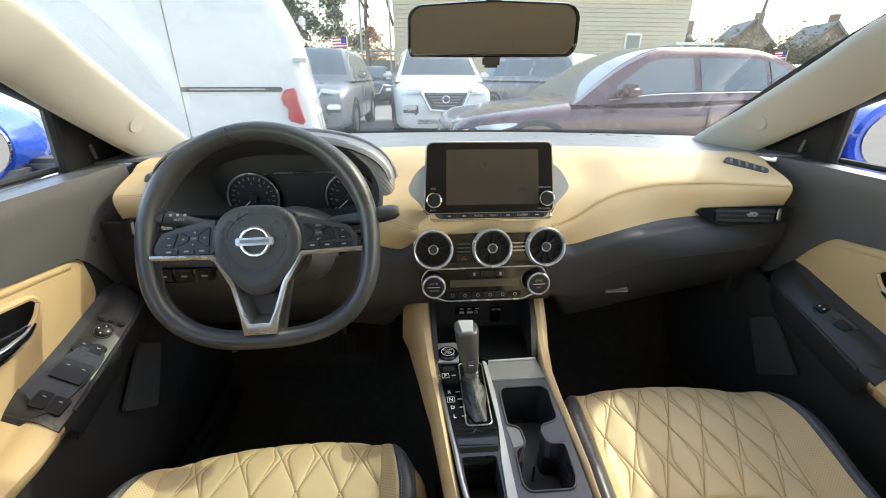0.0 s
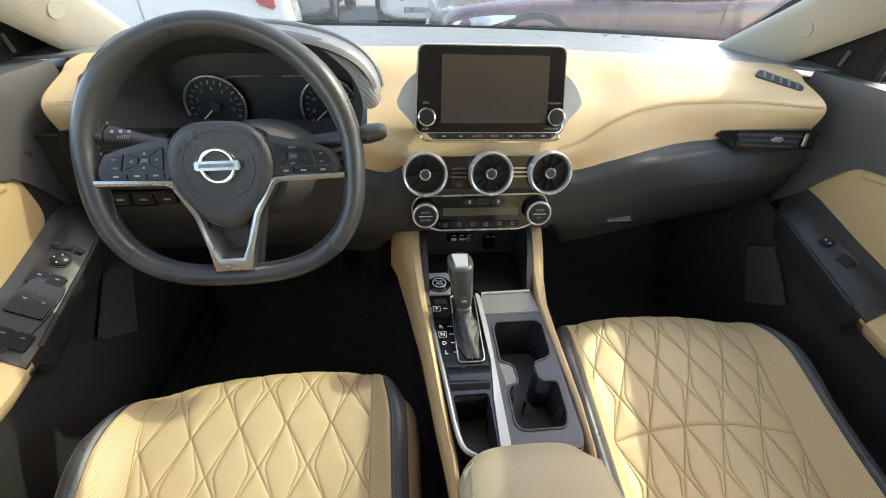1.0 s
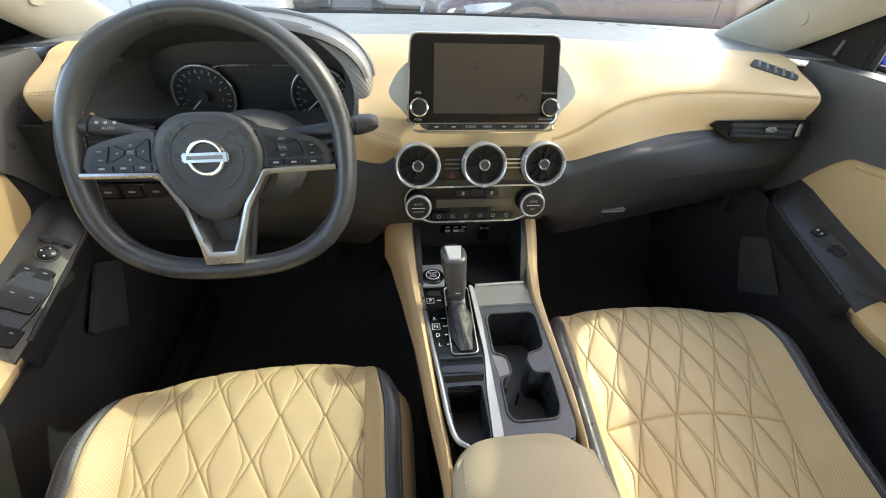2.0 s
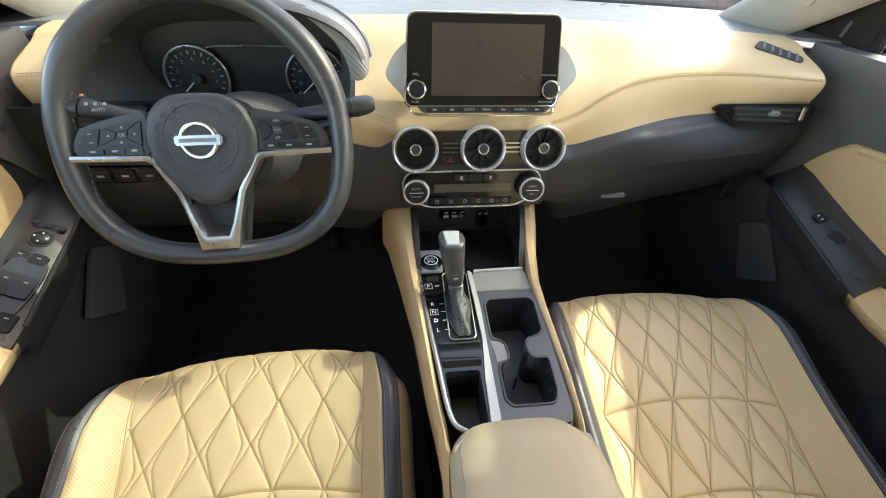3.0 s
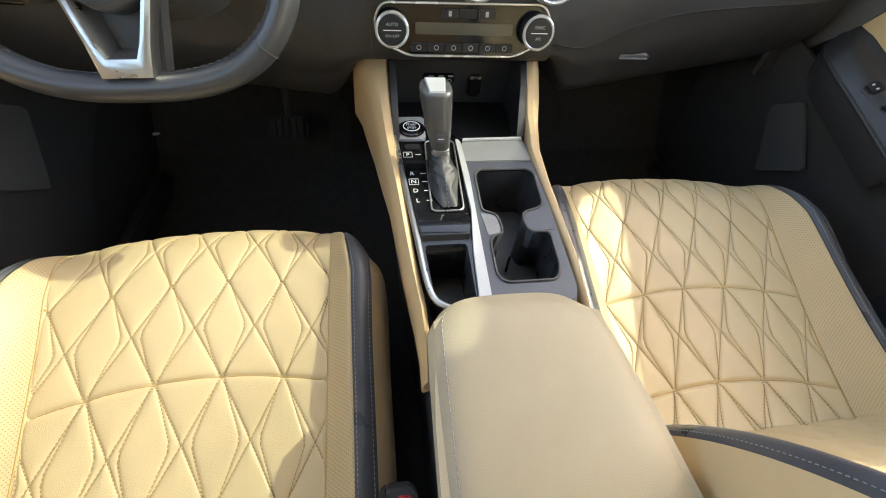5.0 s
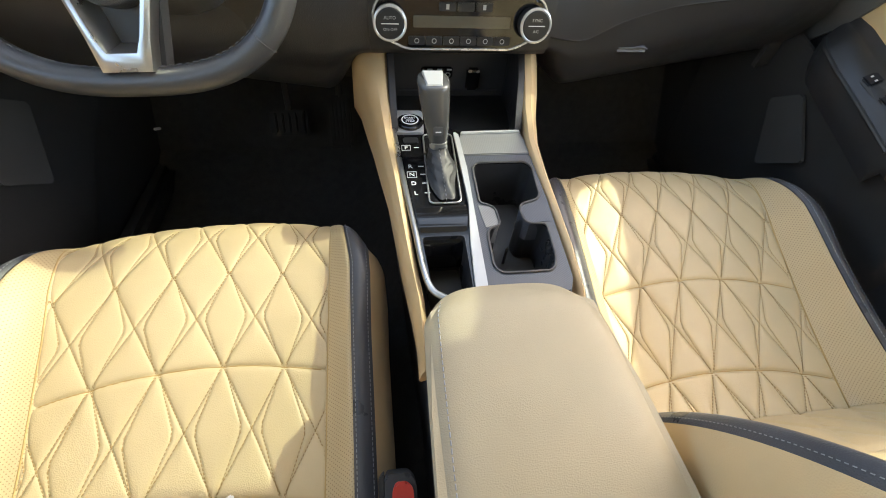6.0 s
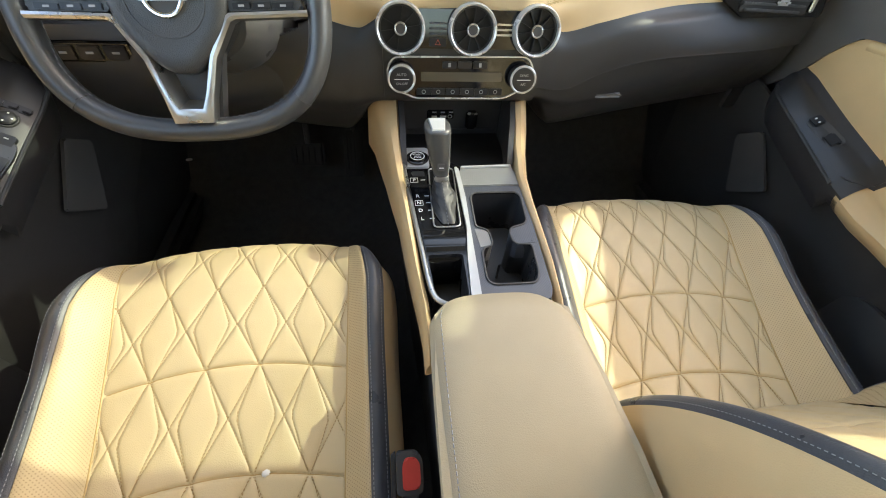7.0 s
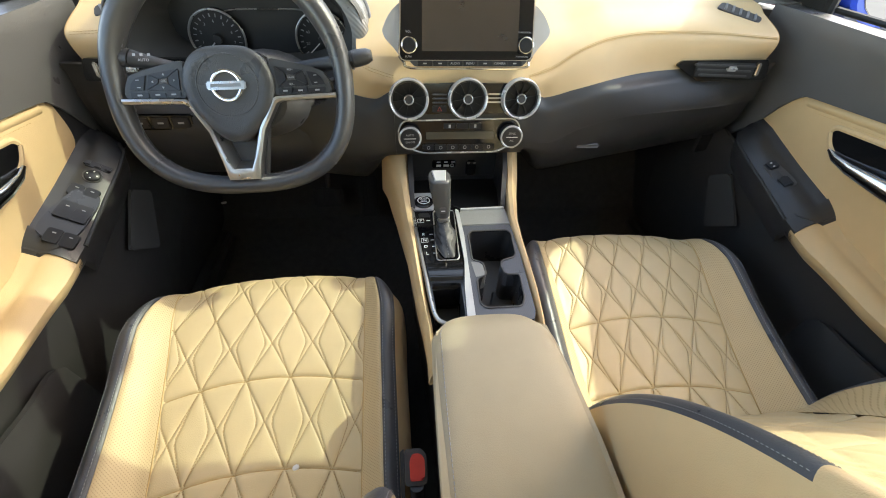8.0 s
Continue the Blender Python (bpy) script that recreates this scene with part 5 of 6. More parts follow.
    if sx < 0:
        kn = part("mirror_knob", turned([(0, .006), (.009, .006), (.0115, .0045), (.012, 0)], 28), button, sw, "mirror adjuster knob", m=on(.634, .40))
        part("ring", moved(hoop(.0128, .0016, 28, 6), Matrix.Translation((0, 0, .001))), plastic_dark, kn)
        for i in range(4):
            a = math.pi / 2 * i
            part("arrow", box(.0022, .0022, .0006, 0, (.0072 * math.cos(a), .0072 * math.sin(a), .0061)), print_white, kn)
        part("key_row", slab(rounded([(-.019, -.006), (.019, -.006), (.019, .006), (-.019, .006)], .003), .004, .001), button, sw, m=on(.657, .38, .001))
        for i in range(3):
            part("mirror_key", box(.010, .0085, .005, .0012), button, sw, m=on(.657, .18 + .2 * i, .001))
        part("switch_well", slab(rounded([(-.016, .052), (.020, .052), (.026, .03), (.027, -.012), (.022, -.05), (-.020, -.052), (-.028, -.036), (-.027, .0), (-.02, .03)], .010, 5), .006, .002), pocket_black, sw, "dark scooped switch surround", m=on(.552, .45, .0035))
        for y, w, l, up, tip in ((.598, .0200, .021, .0020, 6), (.557, .0225, .034, .0035, -5), (.508, .0205, .024, .0015, 6)):
            for i in range(2):
                k = part("window_switch", slab(rounded([(-w / 2, -l / 2), (w / 2, -l / 2), (w / 2, l / 2), (-w / 2, l / 2)], .0025, 4), .008, .0012, 2), button, sw, "window switch", m=on(y, .27 + .28 * i, up) @ pose(0, 0, .003, tip, 0, 0))
                part("symbol", box(.005, .0018, .0004, 0, (0, l * .2, .0002)), print_grey, k)
    else:
        part("switch_well", slab(rounded([(-.012, .034), (.012, .034), (.015, .0), (.015, -.034), (-.013, -.036), (-.014, 0)], .006, 4), .004, .0012), plastic_dark, sw, m=on(.598, .42, .0))
        part("lock_switch", box(.021, .021, .009, .003), button, sw, "lock switch", m=on(.621, .40))
        for i in range(2):
            part("symbol", box(.0035, .0028, .0006, 0, (0, .004 - .009 * i, .0048)), print_white, sw, m=on(.621, .40))
        part("window_switch", box(.021, .026, .006, .003), button, sw, "window switch", m=on(.578, .44))
    # map pocket: a bulging lower bin with an open top and a rounded front corner
    def pocket(u, v):
        y = -.38 + .775 * u
        front = max(0.0, (u - .86) / .14)
        z1 = lerp(y, (-.4, .2, .33, .36, .395), (.60, .60, .588, .572, .520))
        z = .31 + (z1 - .31) * v
        x = .652 + .034 * front ** 2 - .016 * math.sin(math.pi * v * .9) * (1 - front)
        return Vector((X(x), y, z))
    part("door_pocket", sheet(pocket, 40, 14, .010), door_low, d, "black plastic map pocket")
    # handle recess and lever
    rec = rounded([(y_, z_ + .006) for y_, z_ in ((.578, .852), (.586, .842), (.572, .822), (.548, .808), (.52, .803), (.40, .795), (.385, .80), (.375, .845), (.385, .868), (.49, .862))], .010, 4)
    to_side = Matrix(((0, 0, -sx, X(.6785)), (1, 0, 0, 0), (0, 1, 0, 0), (0, 0, 0, 1)))
    hr = part("handle_recess", moved(slab(rec if sx < 0 else rec[::-1], .006, .001), to_side), piano, d, "dark handle recess")
    part("recess_rim", tube([Vector((X(.6815), p[0], p[1])) for p in rec], .0055, 8, True), leather, hr, "rolled tan rim")
    part("door_handle", tube([Vector((X(.678), .564, .820)), Vector((X(.672), .54, .815)), Vector((X(.666), .50, .815)), Vector((X(.663), .45, .818)), Vector((X(.664), .41, .819))], lambda t: .004 + .013 * t, 14, flat=1.0), chrome, d, "chrome door handle")
    plate_pts = [(.755, .648), (.700, .686), (.612, .60), (.690, .538)]
    part("pocket_plate", moved(slab(rounded(plate_pts if sx > 0 else plate_pts[::-1], .006), .006, .002), Matrix(((0, 0, -sx, X(.642)), (1, 0, 0, 0), (0, 1, 0, 0), (0, 0, 0, 1)))), plastic_dark, d, "dull black lower door plate")
    # frame above the sill
    part("window_seal", tube([(X(.738), y, 1.007) for y in (-.4, 0, .4, .77)], .006, 8), rubber, d, "black window seal")
    part("corner_cover", loft([[(X(.728 + o), .785, 1.0), (X(.722 + o), .98, 1.0), (X(.702 + o), .765, 1.125)] for o in (0, .012)]), plastic, d, "black mirror corner cover")
    part("corner_tab", box(.004, .007, .028, .001), plastic_top, d, m=pose(X(.718), .845, 1.025, 12))
    part("window_divider", tube([(X(.730), .782, .99), (X(.702), .757, 1.13)], .011, 8), rubber, d)
    part("frame_seal", tube([Vector((X(p.x), p.y, p.z)) for p in SEAL], .026, 10), rubber, d, "black door frame seal")
    part("door_frame", sheet(lambda u, v: (lambda a, b: Vector((X(a.x + (b.x - a.x) * v), a.y + (b.y - a.y) * v, a.z + (b.z - a.z) * v)))(SEAL[int(u * 24 + .5)], JAMB[int(u * 24 + .5)]), 24, 3, .02), rubber, d, "black upper door frame")
    pane = part("window_pane", sheet(lambda u, v: Vector((X(.748 - .15 * v), -.40 + (1.10 - .62 * v) * u, 1.0 + .36 * v)), 6, 6), side_glass, d, "clear door glass")
    pane.visible_shadow = False
    # mirror
    mm = thing("door_mirror", "blue painted exterior door mirror", "door mirror", (X(.985), .93, 1.035))
    part("shell", loft([[Vector((X(w * math.cos(a)) * 1.0, y, h * math.sin(a) * (1 - .1 * math.cos(a)))) for a in [2 * math.pi * i / 28 for i in range(28)]] for y, w, h in ((.105, .03, .02), (.098, .075, .05), (.07, .105, .074), (.02, .118, .084), (-.05, .120, .087), (-.058, .112, .081))]), blue_paint, mm, "glossy blue mirror shell")
    part("lower_shell", loft([[Vector((X(w * math.cos(a)), y, -.05 + h * math.sin(a))) for a in [math.pi + math.pi * i / 14 for i in range(15)]] for y, w, h in ((.085, .07, .03), (.03, .11, .050), (-.054, .114, .055))]), plastic_dark, mm, "black lower shell")
    part("mirror_pane", moved(slab([(.100 * math.cos(a), .070 * math.sin(a)) for a in [2 * math.pi * i / 28 for i in range(28)]], .006, .001), pose(0, -.0605, 0, 90)), mirror_glass, mm, "mirror pane")
    part("stalk", box(.12, .06, .03, .01, (X(-.13), .01, -.05)), plastic_dark, mm)
    return d


for sx in (-1, 1):
    door(sx)

# ---------------------------------------------------------------- pillars, roof, glass, floor
shell = thing("car_body", "cream-trimmed car body shell with roof and pillars", "car body", kind="structure")


spot = []


def pillar(sx):
    ctr = smooth_curve([(.660, 1.09, .985), (.649, 1.03, 1.018), (.630, .886, 1.09), (.616, .736, 1.175), (.614, .646, 1.234), (.612, .486, 1.298), (.59, .33, 1.345), (.53, .10, 1.37)], 30)
    rings = []
    for i, p in enumerate(ctr):
        t = i / 29
        a, b = ctr[max(0, i - 1)], ctr[min(29, i + 1)]
        d = (b - a).normalized()
        n = Vector((-.62, -.66, .05))
        n = (n - d * n.dot(d)).normalized()
        s = d.cross(n).normalized()
        w = lerp(t, (0, .2, .5, 1), (.075, .080, .085, .10))
        rings.append([Vector((sx * q.x - .022, q.y, q.z)) for q in (p + s * ((w if math.sin(c) > 0 else w * .22) * math.sin(c)) + n * (.020 * math.cos(c)) for c in [2 * math.pi * k / 24 for k in range(24)])])
        if abs(p.y - .85) < .03 and not spot:
            spot.append((p + n * .0185 + s * .027, n))
    return loft(rings)


for sx in (-1, 1):
    part("pillar_trim", pillar(sx), cream, shell, "cream windscreen pillar trim")
    sp_, sn_ = spot[0]
    dn = Vector((sx * sn_.x, sn_.y, sn_.z))
    part("tweeter_cap", turned([(0, .0012), (.0165, .0012), (.0175, .0), (.018, -.003)], 32), cream, shell, "round cream cap", m=facing(Vector((sx * sp_.x - .022, sp_.y, sp_.z)), dn))


def roof(u, v):
    x = (-.64 + 1.28 * u)
    front = .52 - .025 * (abs(x) / .55) ** 3
    y = front - (front + 1.55) * v
    return Vector((x, y, 1.345 + .075 * math.sin(math.pi * min(1, max(0, .12 + v * .9))) - .06 * (abs(x) / .64) ** 2.5))


part("roof_lining", sheet(roof, 30, 30, .03), headliner, shell, "pale cloth headlining")
for sx in (-1, 1):
    part("centre_pillar", loft([[(sx * x, y + dy, z) for x, y, dy in ((xx, -.33, -.07), (xx, -.33, .07), (xx + .03, -.33, .07), (xx + .03, -.33, -.07))] for xx, z in ((.70, .3), (.72, .98), (.60, 1.37))]), cream, shell, "cream centre pillar trim")
    part("rear_side", box(.03, 1.3, .7, .01, (sx * .73, -1.05, .65)), plastic_dark, shell)
    part("rear_pillar", box(.06, .35, .5, .03, (sx * .60, -1.5, 1.16)), cream, shell)
    part("cant_rail", tube([(sx * .60, .35, 1.335), (sx * .61, -.3, 1.375), (sx * .60, -1.4, 1.33)], .045, 10), headliner, shell)
    part("kick_panel", sheet(lambda u, v: Vector((sx * (.712 - .05 * v * v), .66 + .6 * v, .30 + .60 * u)), 10, 10, .01), plastic, shell, "black kick panel")
    part("sill_trim", box(.05, 1.3, .06, .015, (sx * .67, .35, .31)), plastic, shell)
for sx in (-1, 1):
    part("outer_side", sheet(lambda u, v: Vector((sx * (.80 - .03 * abs(2 * v - 1) ** 3), -2.36 + 4.36 * u, .22 + (.76 - .26 * max(0, min(1, (4.36 * u - 3.26) / .9))) * v)), 20, 8, .012), blue_paint, shell, "blue outer body side")
part("bonnet", sheet(lambda u, v: Vector(((-.80 + 1.6 * u), 1.24 + .9 * v - .16 * abs(2 * u - 1) ** 2, .905 - .16 * v - .06 * abs(2 * u - 1) ** 3)), 20, 12, .012), blue_paint, shell, "blue bonnet")
part("cowl", sheet(lambda u, v: Vector(((-.78 + 1.56 * u), 1.0 + .40 * v - .16 * abs(2 * u - 1) ** 2, .985 - .03 * v)), 20, 4, .01), plastic_dark, shell, "black cowl")
part("rear_bulkhead", box(1.4, .05, .75, .02, (0, -1.65, .65)), plastic_dark, shell)
part("firewall", sheet(lambda u, v: Vector((-.72 + 1.44 * u, 1.0 + .28 * math.sin(v * 1.5), .27 + .74 * v)), 8, 10, .01), carpet, shell, "black carpeted bulkhead")
fl = part("floor", sheet(lambda u, v: Vector((-.72 + 1.44 * u, -1.65 + 2.95 * v, .27 + .16 * math.exp(-((u - .5) / .09) ** 2) + .22 * max(0, v - .86) / .14)), 40, 40, .01), carpet, shell, "black carpet floor")
part("roof_panel", sheet(lambda u, v: roof(.01 + .98 * u, .015 + .985 * v) + Vector((0, 0, .034)), 30, 30, .008), blue_paint, shell, "blue painted roof")
part("boot_lid", sheet(lambda u, v: Vector((-.72 + 1.44 * u, -2.0 - .42 * v, 1.03 - .04 * v - .05 * abs(2 * u - 1) ** 3)), 16, 8, .012), blue_paint, shell, "blue boot lid")
part("tail_panel", sheet(lambda u, v: Vector((-.78 + 1.56 * u, -2.42 - .06 * math.sin(math.pi * v) + .10 * abs(2 * u - 1) ** 4, .985 - .76 * v)), 16, 10, .012), blue_paint, shell, "blue tail panel")
part("nose_panel", sheet(lambda u, v: Vector((-.80 + 1.60 * u, 2.14 + .08 * math.sin(math.pi * v) - .16 * abs(2 * u - 1) ** 2, .75 - .55 * v)), 16, 10, .012), blue_paint, shell, "blue nose panel")
part("front_grille", slab(rounded([(-.36, .10), (.36, .10), (.24, -.12), (-.24, -.12)], .03), .02, .004), plastic_dark, shell, "black front grille", m=pose(0, 2.225, .55, 90))
part("rear_window", sheet(lambda u, v: Vector(((-.60 + 1.20 * u) * (1 + .08 * v), -1.52 - .50 * v, 1.36 - .33 * v)), 10, 8, .005), side_glass, shell, "rear window glass")
for sx in (-1, 1):
    qp = part("rear_door_glass", sheet(lambda u, v: Vector((sx * (.748 - .13 * v), -.42 - 1.06 * u + .25 * u * v, 1.0 + .35 * v)), 8, 6, .005), side_glass, shell, "rear door glass")
    qp.visible_shadow = False
    part("rear_shoulder", sheet(lambda u, v: Vector((sx * (.74 + .05 * v), -.40 - 1.62 * u, 1.0 - .02 * v)), 8, 4, .01), blue_paint, shell)
    part("door_seam", tube([(sx * .812, -.36, z) for z in (.30, .6, .95)], .004, 6), rubber, shell)
    part("headlamp", box(.30, .10, .09, .03, (sx * .60, 2.06, .70)), chrome, shell, "clear headlamp")
    part("tail_lamp", box(.24, .06, .12, .03, (sx * .60, -2.40, .86)), buckle_red, shell, "red tail lamp")
tagged(shell, kind="structure")
bench = thing("rear_bench", "tan leather rear bench seat", "rear seat", (0, -.95, .5))
part("cushion", box(1.2, .5, .16, .05, (0, 0, 0), 4), leather, bench)
part("backrest", box(1.2, .14, .6, .05, (0, 0, 0), 4), leather, bench, m=pose(0, -.33, .3, -22))

ws = thing("windscreen", "clear curved windscreen with black border", "windscreen", kind="structure")


def screen_pt(u, v):
    x = (-.73 + 1.46 * u) * (1 - .12 * v)
    y0 = 1.275 - .25 * x * x
    y = y0 + (.50 - y0) * v
    return Vector((x - .02, y, 1.002 + .345 * v + .02 * math.sin(math.pi * v)))


part("glass_pane", sheet(screen_pt, 24, 16), clear_glass, ws, "clear glass")
part("border", sheet(lambda u, v: screen_pt(u, .004 + .008 * v) + Vector((0, -.004, .0)), 40, 2, .002), rubber, ws, "black lower border")
for s_ in (-1, 1):
    part("border", sheet(lambda u, v: screen_pt((.0 + .012 * v) if s_ < 0 else 1 - .012 * v, u) + Vector((0, -.003, -.002)), 30, 2, .002), rubber, ws)
# inside mirror
mi = thing("rear_view_mirror", "black framed rear-view mirror hanging at the windscreen", "rear-view mirror", m=facing((-.030, .575, 1.2145), (-.22, -.96, .09)))
mo = [(x * .875, y * .93) for x, y in ((-.118, -.033), (.112, -.033), (.121, -.022), (.121, .018), (.110, .030), (.0, .0355), (-.108, .031), (-.121, .020), (-.121, -.022))]
part("housing", loft([[Vector((p[0] * s, p[1] * s, z)) for p in rounded(mo, .02, 4)] for s, z in ((.7, -.035), (.95, -.022), (1.0, -.004), (1.0, .002), (.97, .004))]), piano, mi, "black mirror housing")
part("mirror_pane", slab([(x * .955, y * .9) for x, y in rounded(mo, .018, 4)], .002, .0005), mirror_glass, mi, "slightly tinted mirror pane", m=pose(0, 0, .0055))
part("tab", box(.022, .014, .012, .003, (.002, -.0355, -.002)), plastic_dark, mi)
part("arm", tube([(0, .0, -.03), (0, .04, -.04), (0, .09, -.035)], .011, 10), plastic_dark, mi)
part("foot", box(.04, .05, .02, .006, (0, .095, -.035)), plastic_dark, mi)
# pedals
for nm, x, w, h in (("brake_pedal", -.335, .085, .055), ("accelerator_pedal", -.215, .05, .12)):
    pd = thing(nm, "black ribbed rubber pedal", "pedal", (x, .98, .46))
    part("pad", box(w, .018, h, .006, (0, 0, 0)), rubber, pd, m=pose(0, 0, 0, -30))
    for i in range(5):
        part("rib", box(w * .12, .006, h * .8, .002, (w * (-.36 + .18 * i), -.011, 0)), rubber, pd, m=pose(0, 0, 0, -30))
    part("lever", tube([(0, .02, 0), (0, .06, .15), (0, .05, .35)], .008, 8), plastic_dark, pd)

# ---------------------------------------------------------------- the car park
asphalt = mat("pale asphalt", (0.27, 0.265, 0.255), 0.9, vary=0.15, scale=8, bump=0.6, bscale=120)
white_paint = mat("white car paint", (0.64, 0.64, 0.63), 0.25, vary=0.02, scale=2, coat=0.6)
grey_paint = mat("grey car paint", (0.22, 0.23, 0.25), 0.28, 0.3, vary=0.04, scale=3, coat=0.6)
dark_paint = mat("dark green car paint", (0.03, 0.04, 0.045), 0.25, 0.2, vary=0.05, scale=3, coat=0.6)
maroon_paint = mat("maroon car paint", (0.085, 0.032, 0.04), 0.24, 0.3, vary=0.05, scale=3, coat=0.8)
car_glass = mat("dark car glass", (0.11, 0.135, 0.15), 0.05, vary=0.1, scale=2, coat=0.5, rvary=0.02)
lamp_clear = mat("clear headlamp", (0.6, 0.62, 0.64), 0.12, 0.4, vary=0.1, scale=20)
lamp_red = mat("red tail lamp", (0.42, 0.03, 0.03), 0.15, vary=0.1, scale=20, coat=0.5)
tyre = mat("tyre rubber", (0.02, 0.02, 0.02), 0.8, vary=0.2, scale=20)
alloy = mat("alloy rim", (0.4, 0.4, 0.41), 0.35, 0.8, vary=0.1, scale=20)
siding = mat("buff siding", (0.47, 0.41, 0.30), 0.75, vary=0.08, scale=3)
roof_tile = mat("grey shingle", (0.22, 0.22, 0.23), 0.9, vary=0.2, scale=3)
brick_red = mat("brown brick", (0.26, 0.17, 0.13), 0.85, vary=0.25, scale=6)
bark = mat("pale bark", (0.22, 0.18, 0.14), 0.9, vary=0.2, scale=12, bump=0.6, bscale=40)
leaf_green = mat("conifer needles", (0.085, 0.11, 0.06), 0.7, vary=0.35, scale=3)
leaf_red = mat("rust leaves", (0.22, 0.09, 0.055), 0.7, vary=0.35, scale=3)
hedge_mat = mat("dry hedge", (0.13, 0.12, 0.06), 0.8, vary=0.4, scale=4)
wood_grey = mat("weathered grey fence", (0.25, 0.25, 0.24), 0.85, vary=0.15, scale=6)
metal_grey = mat("galvanised steel", (0.45, 0.46, 0.47), 0.45, 0.7, vary=0.1, scale=10)
flag_red = mat("red cloth", (0.5, 0.04, 0.05), 0.8, vary=0.1, scale=10)
flag_white = mat("white cloth", (0.75, 0.75, 0.75), 0.8, vary=0.05, scale=10)
flag_blue = mat("blue cloth", (0.03, 0.05, 0.25), 0.8, vary=0.1, scale=10)

ground = part("ground", sheet(lambda u, v: Vector((-900 + 1800 * u, -900 + 1800 * v, 0)), 4, 4), asphalt)
tagged(ground, "grey asphalt car park reaching far out", "ground", kind="structure")


def body_loft(stations, n=26, power=.45):
    """A body from stations (y, half width, low z, high z): boxy rounded rings."""
    rings = []
    for y, w, z0, z1 in stations:
        c, h = (z0 + z1) / 2, (z1 - z0) / 2
        ring = []
        for i in range(n):
            a = 2 * math.pi * i / n
            cx, sz = math.cos(a), math.sin(a)
            ring.append((w * abs(cx) ** power * (1 if cx > 0 else -1), y, c + h * abs(sz) ** power * (1 if sz > 0 else -1)))
        rings.append(ring)
    return loft(rings)


def wheel_parts(car, x, y, r):
    w = part("wheel", moved(turned([(0, -.1), (r * .62, -.1), (r * .66, .1), (0, .1)], 24), Matrix.Rotation(radians(90), 4, 'Y')), alloy, car, "alloy wheel", m=pose(x, y, r))
    part("tyre", moved(turned([(r * .64, -.1), (r * .93, -.11), (r, -.08), (r, .08), (r * .93, .11), (r * .64, .1)], 28), Matrix.Rotation(radians(90), 4, 'Y')), tyre, w, "black tyre")


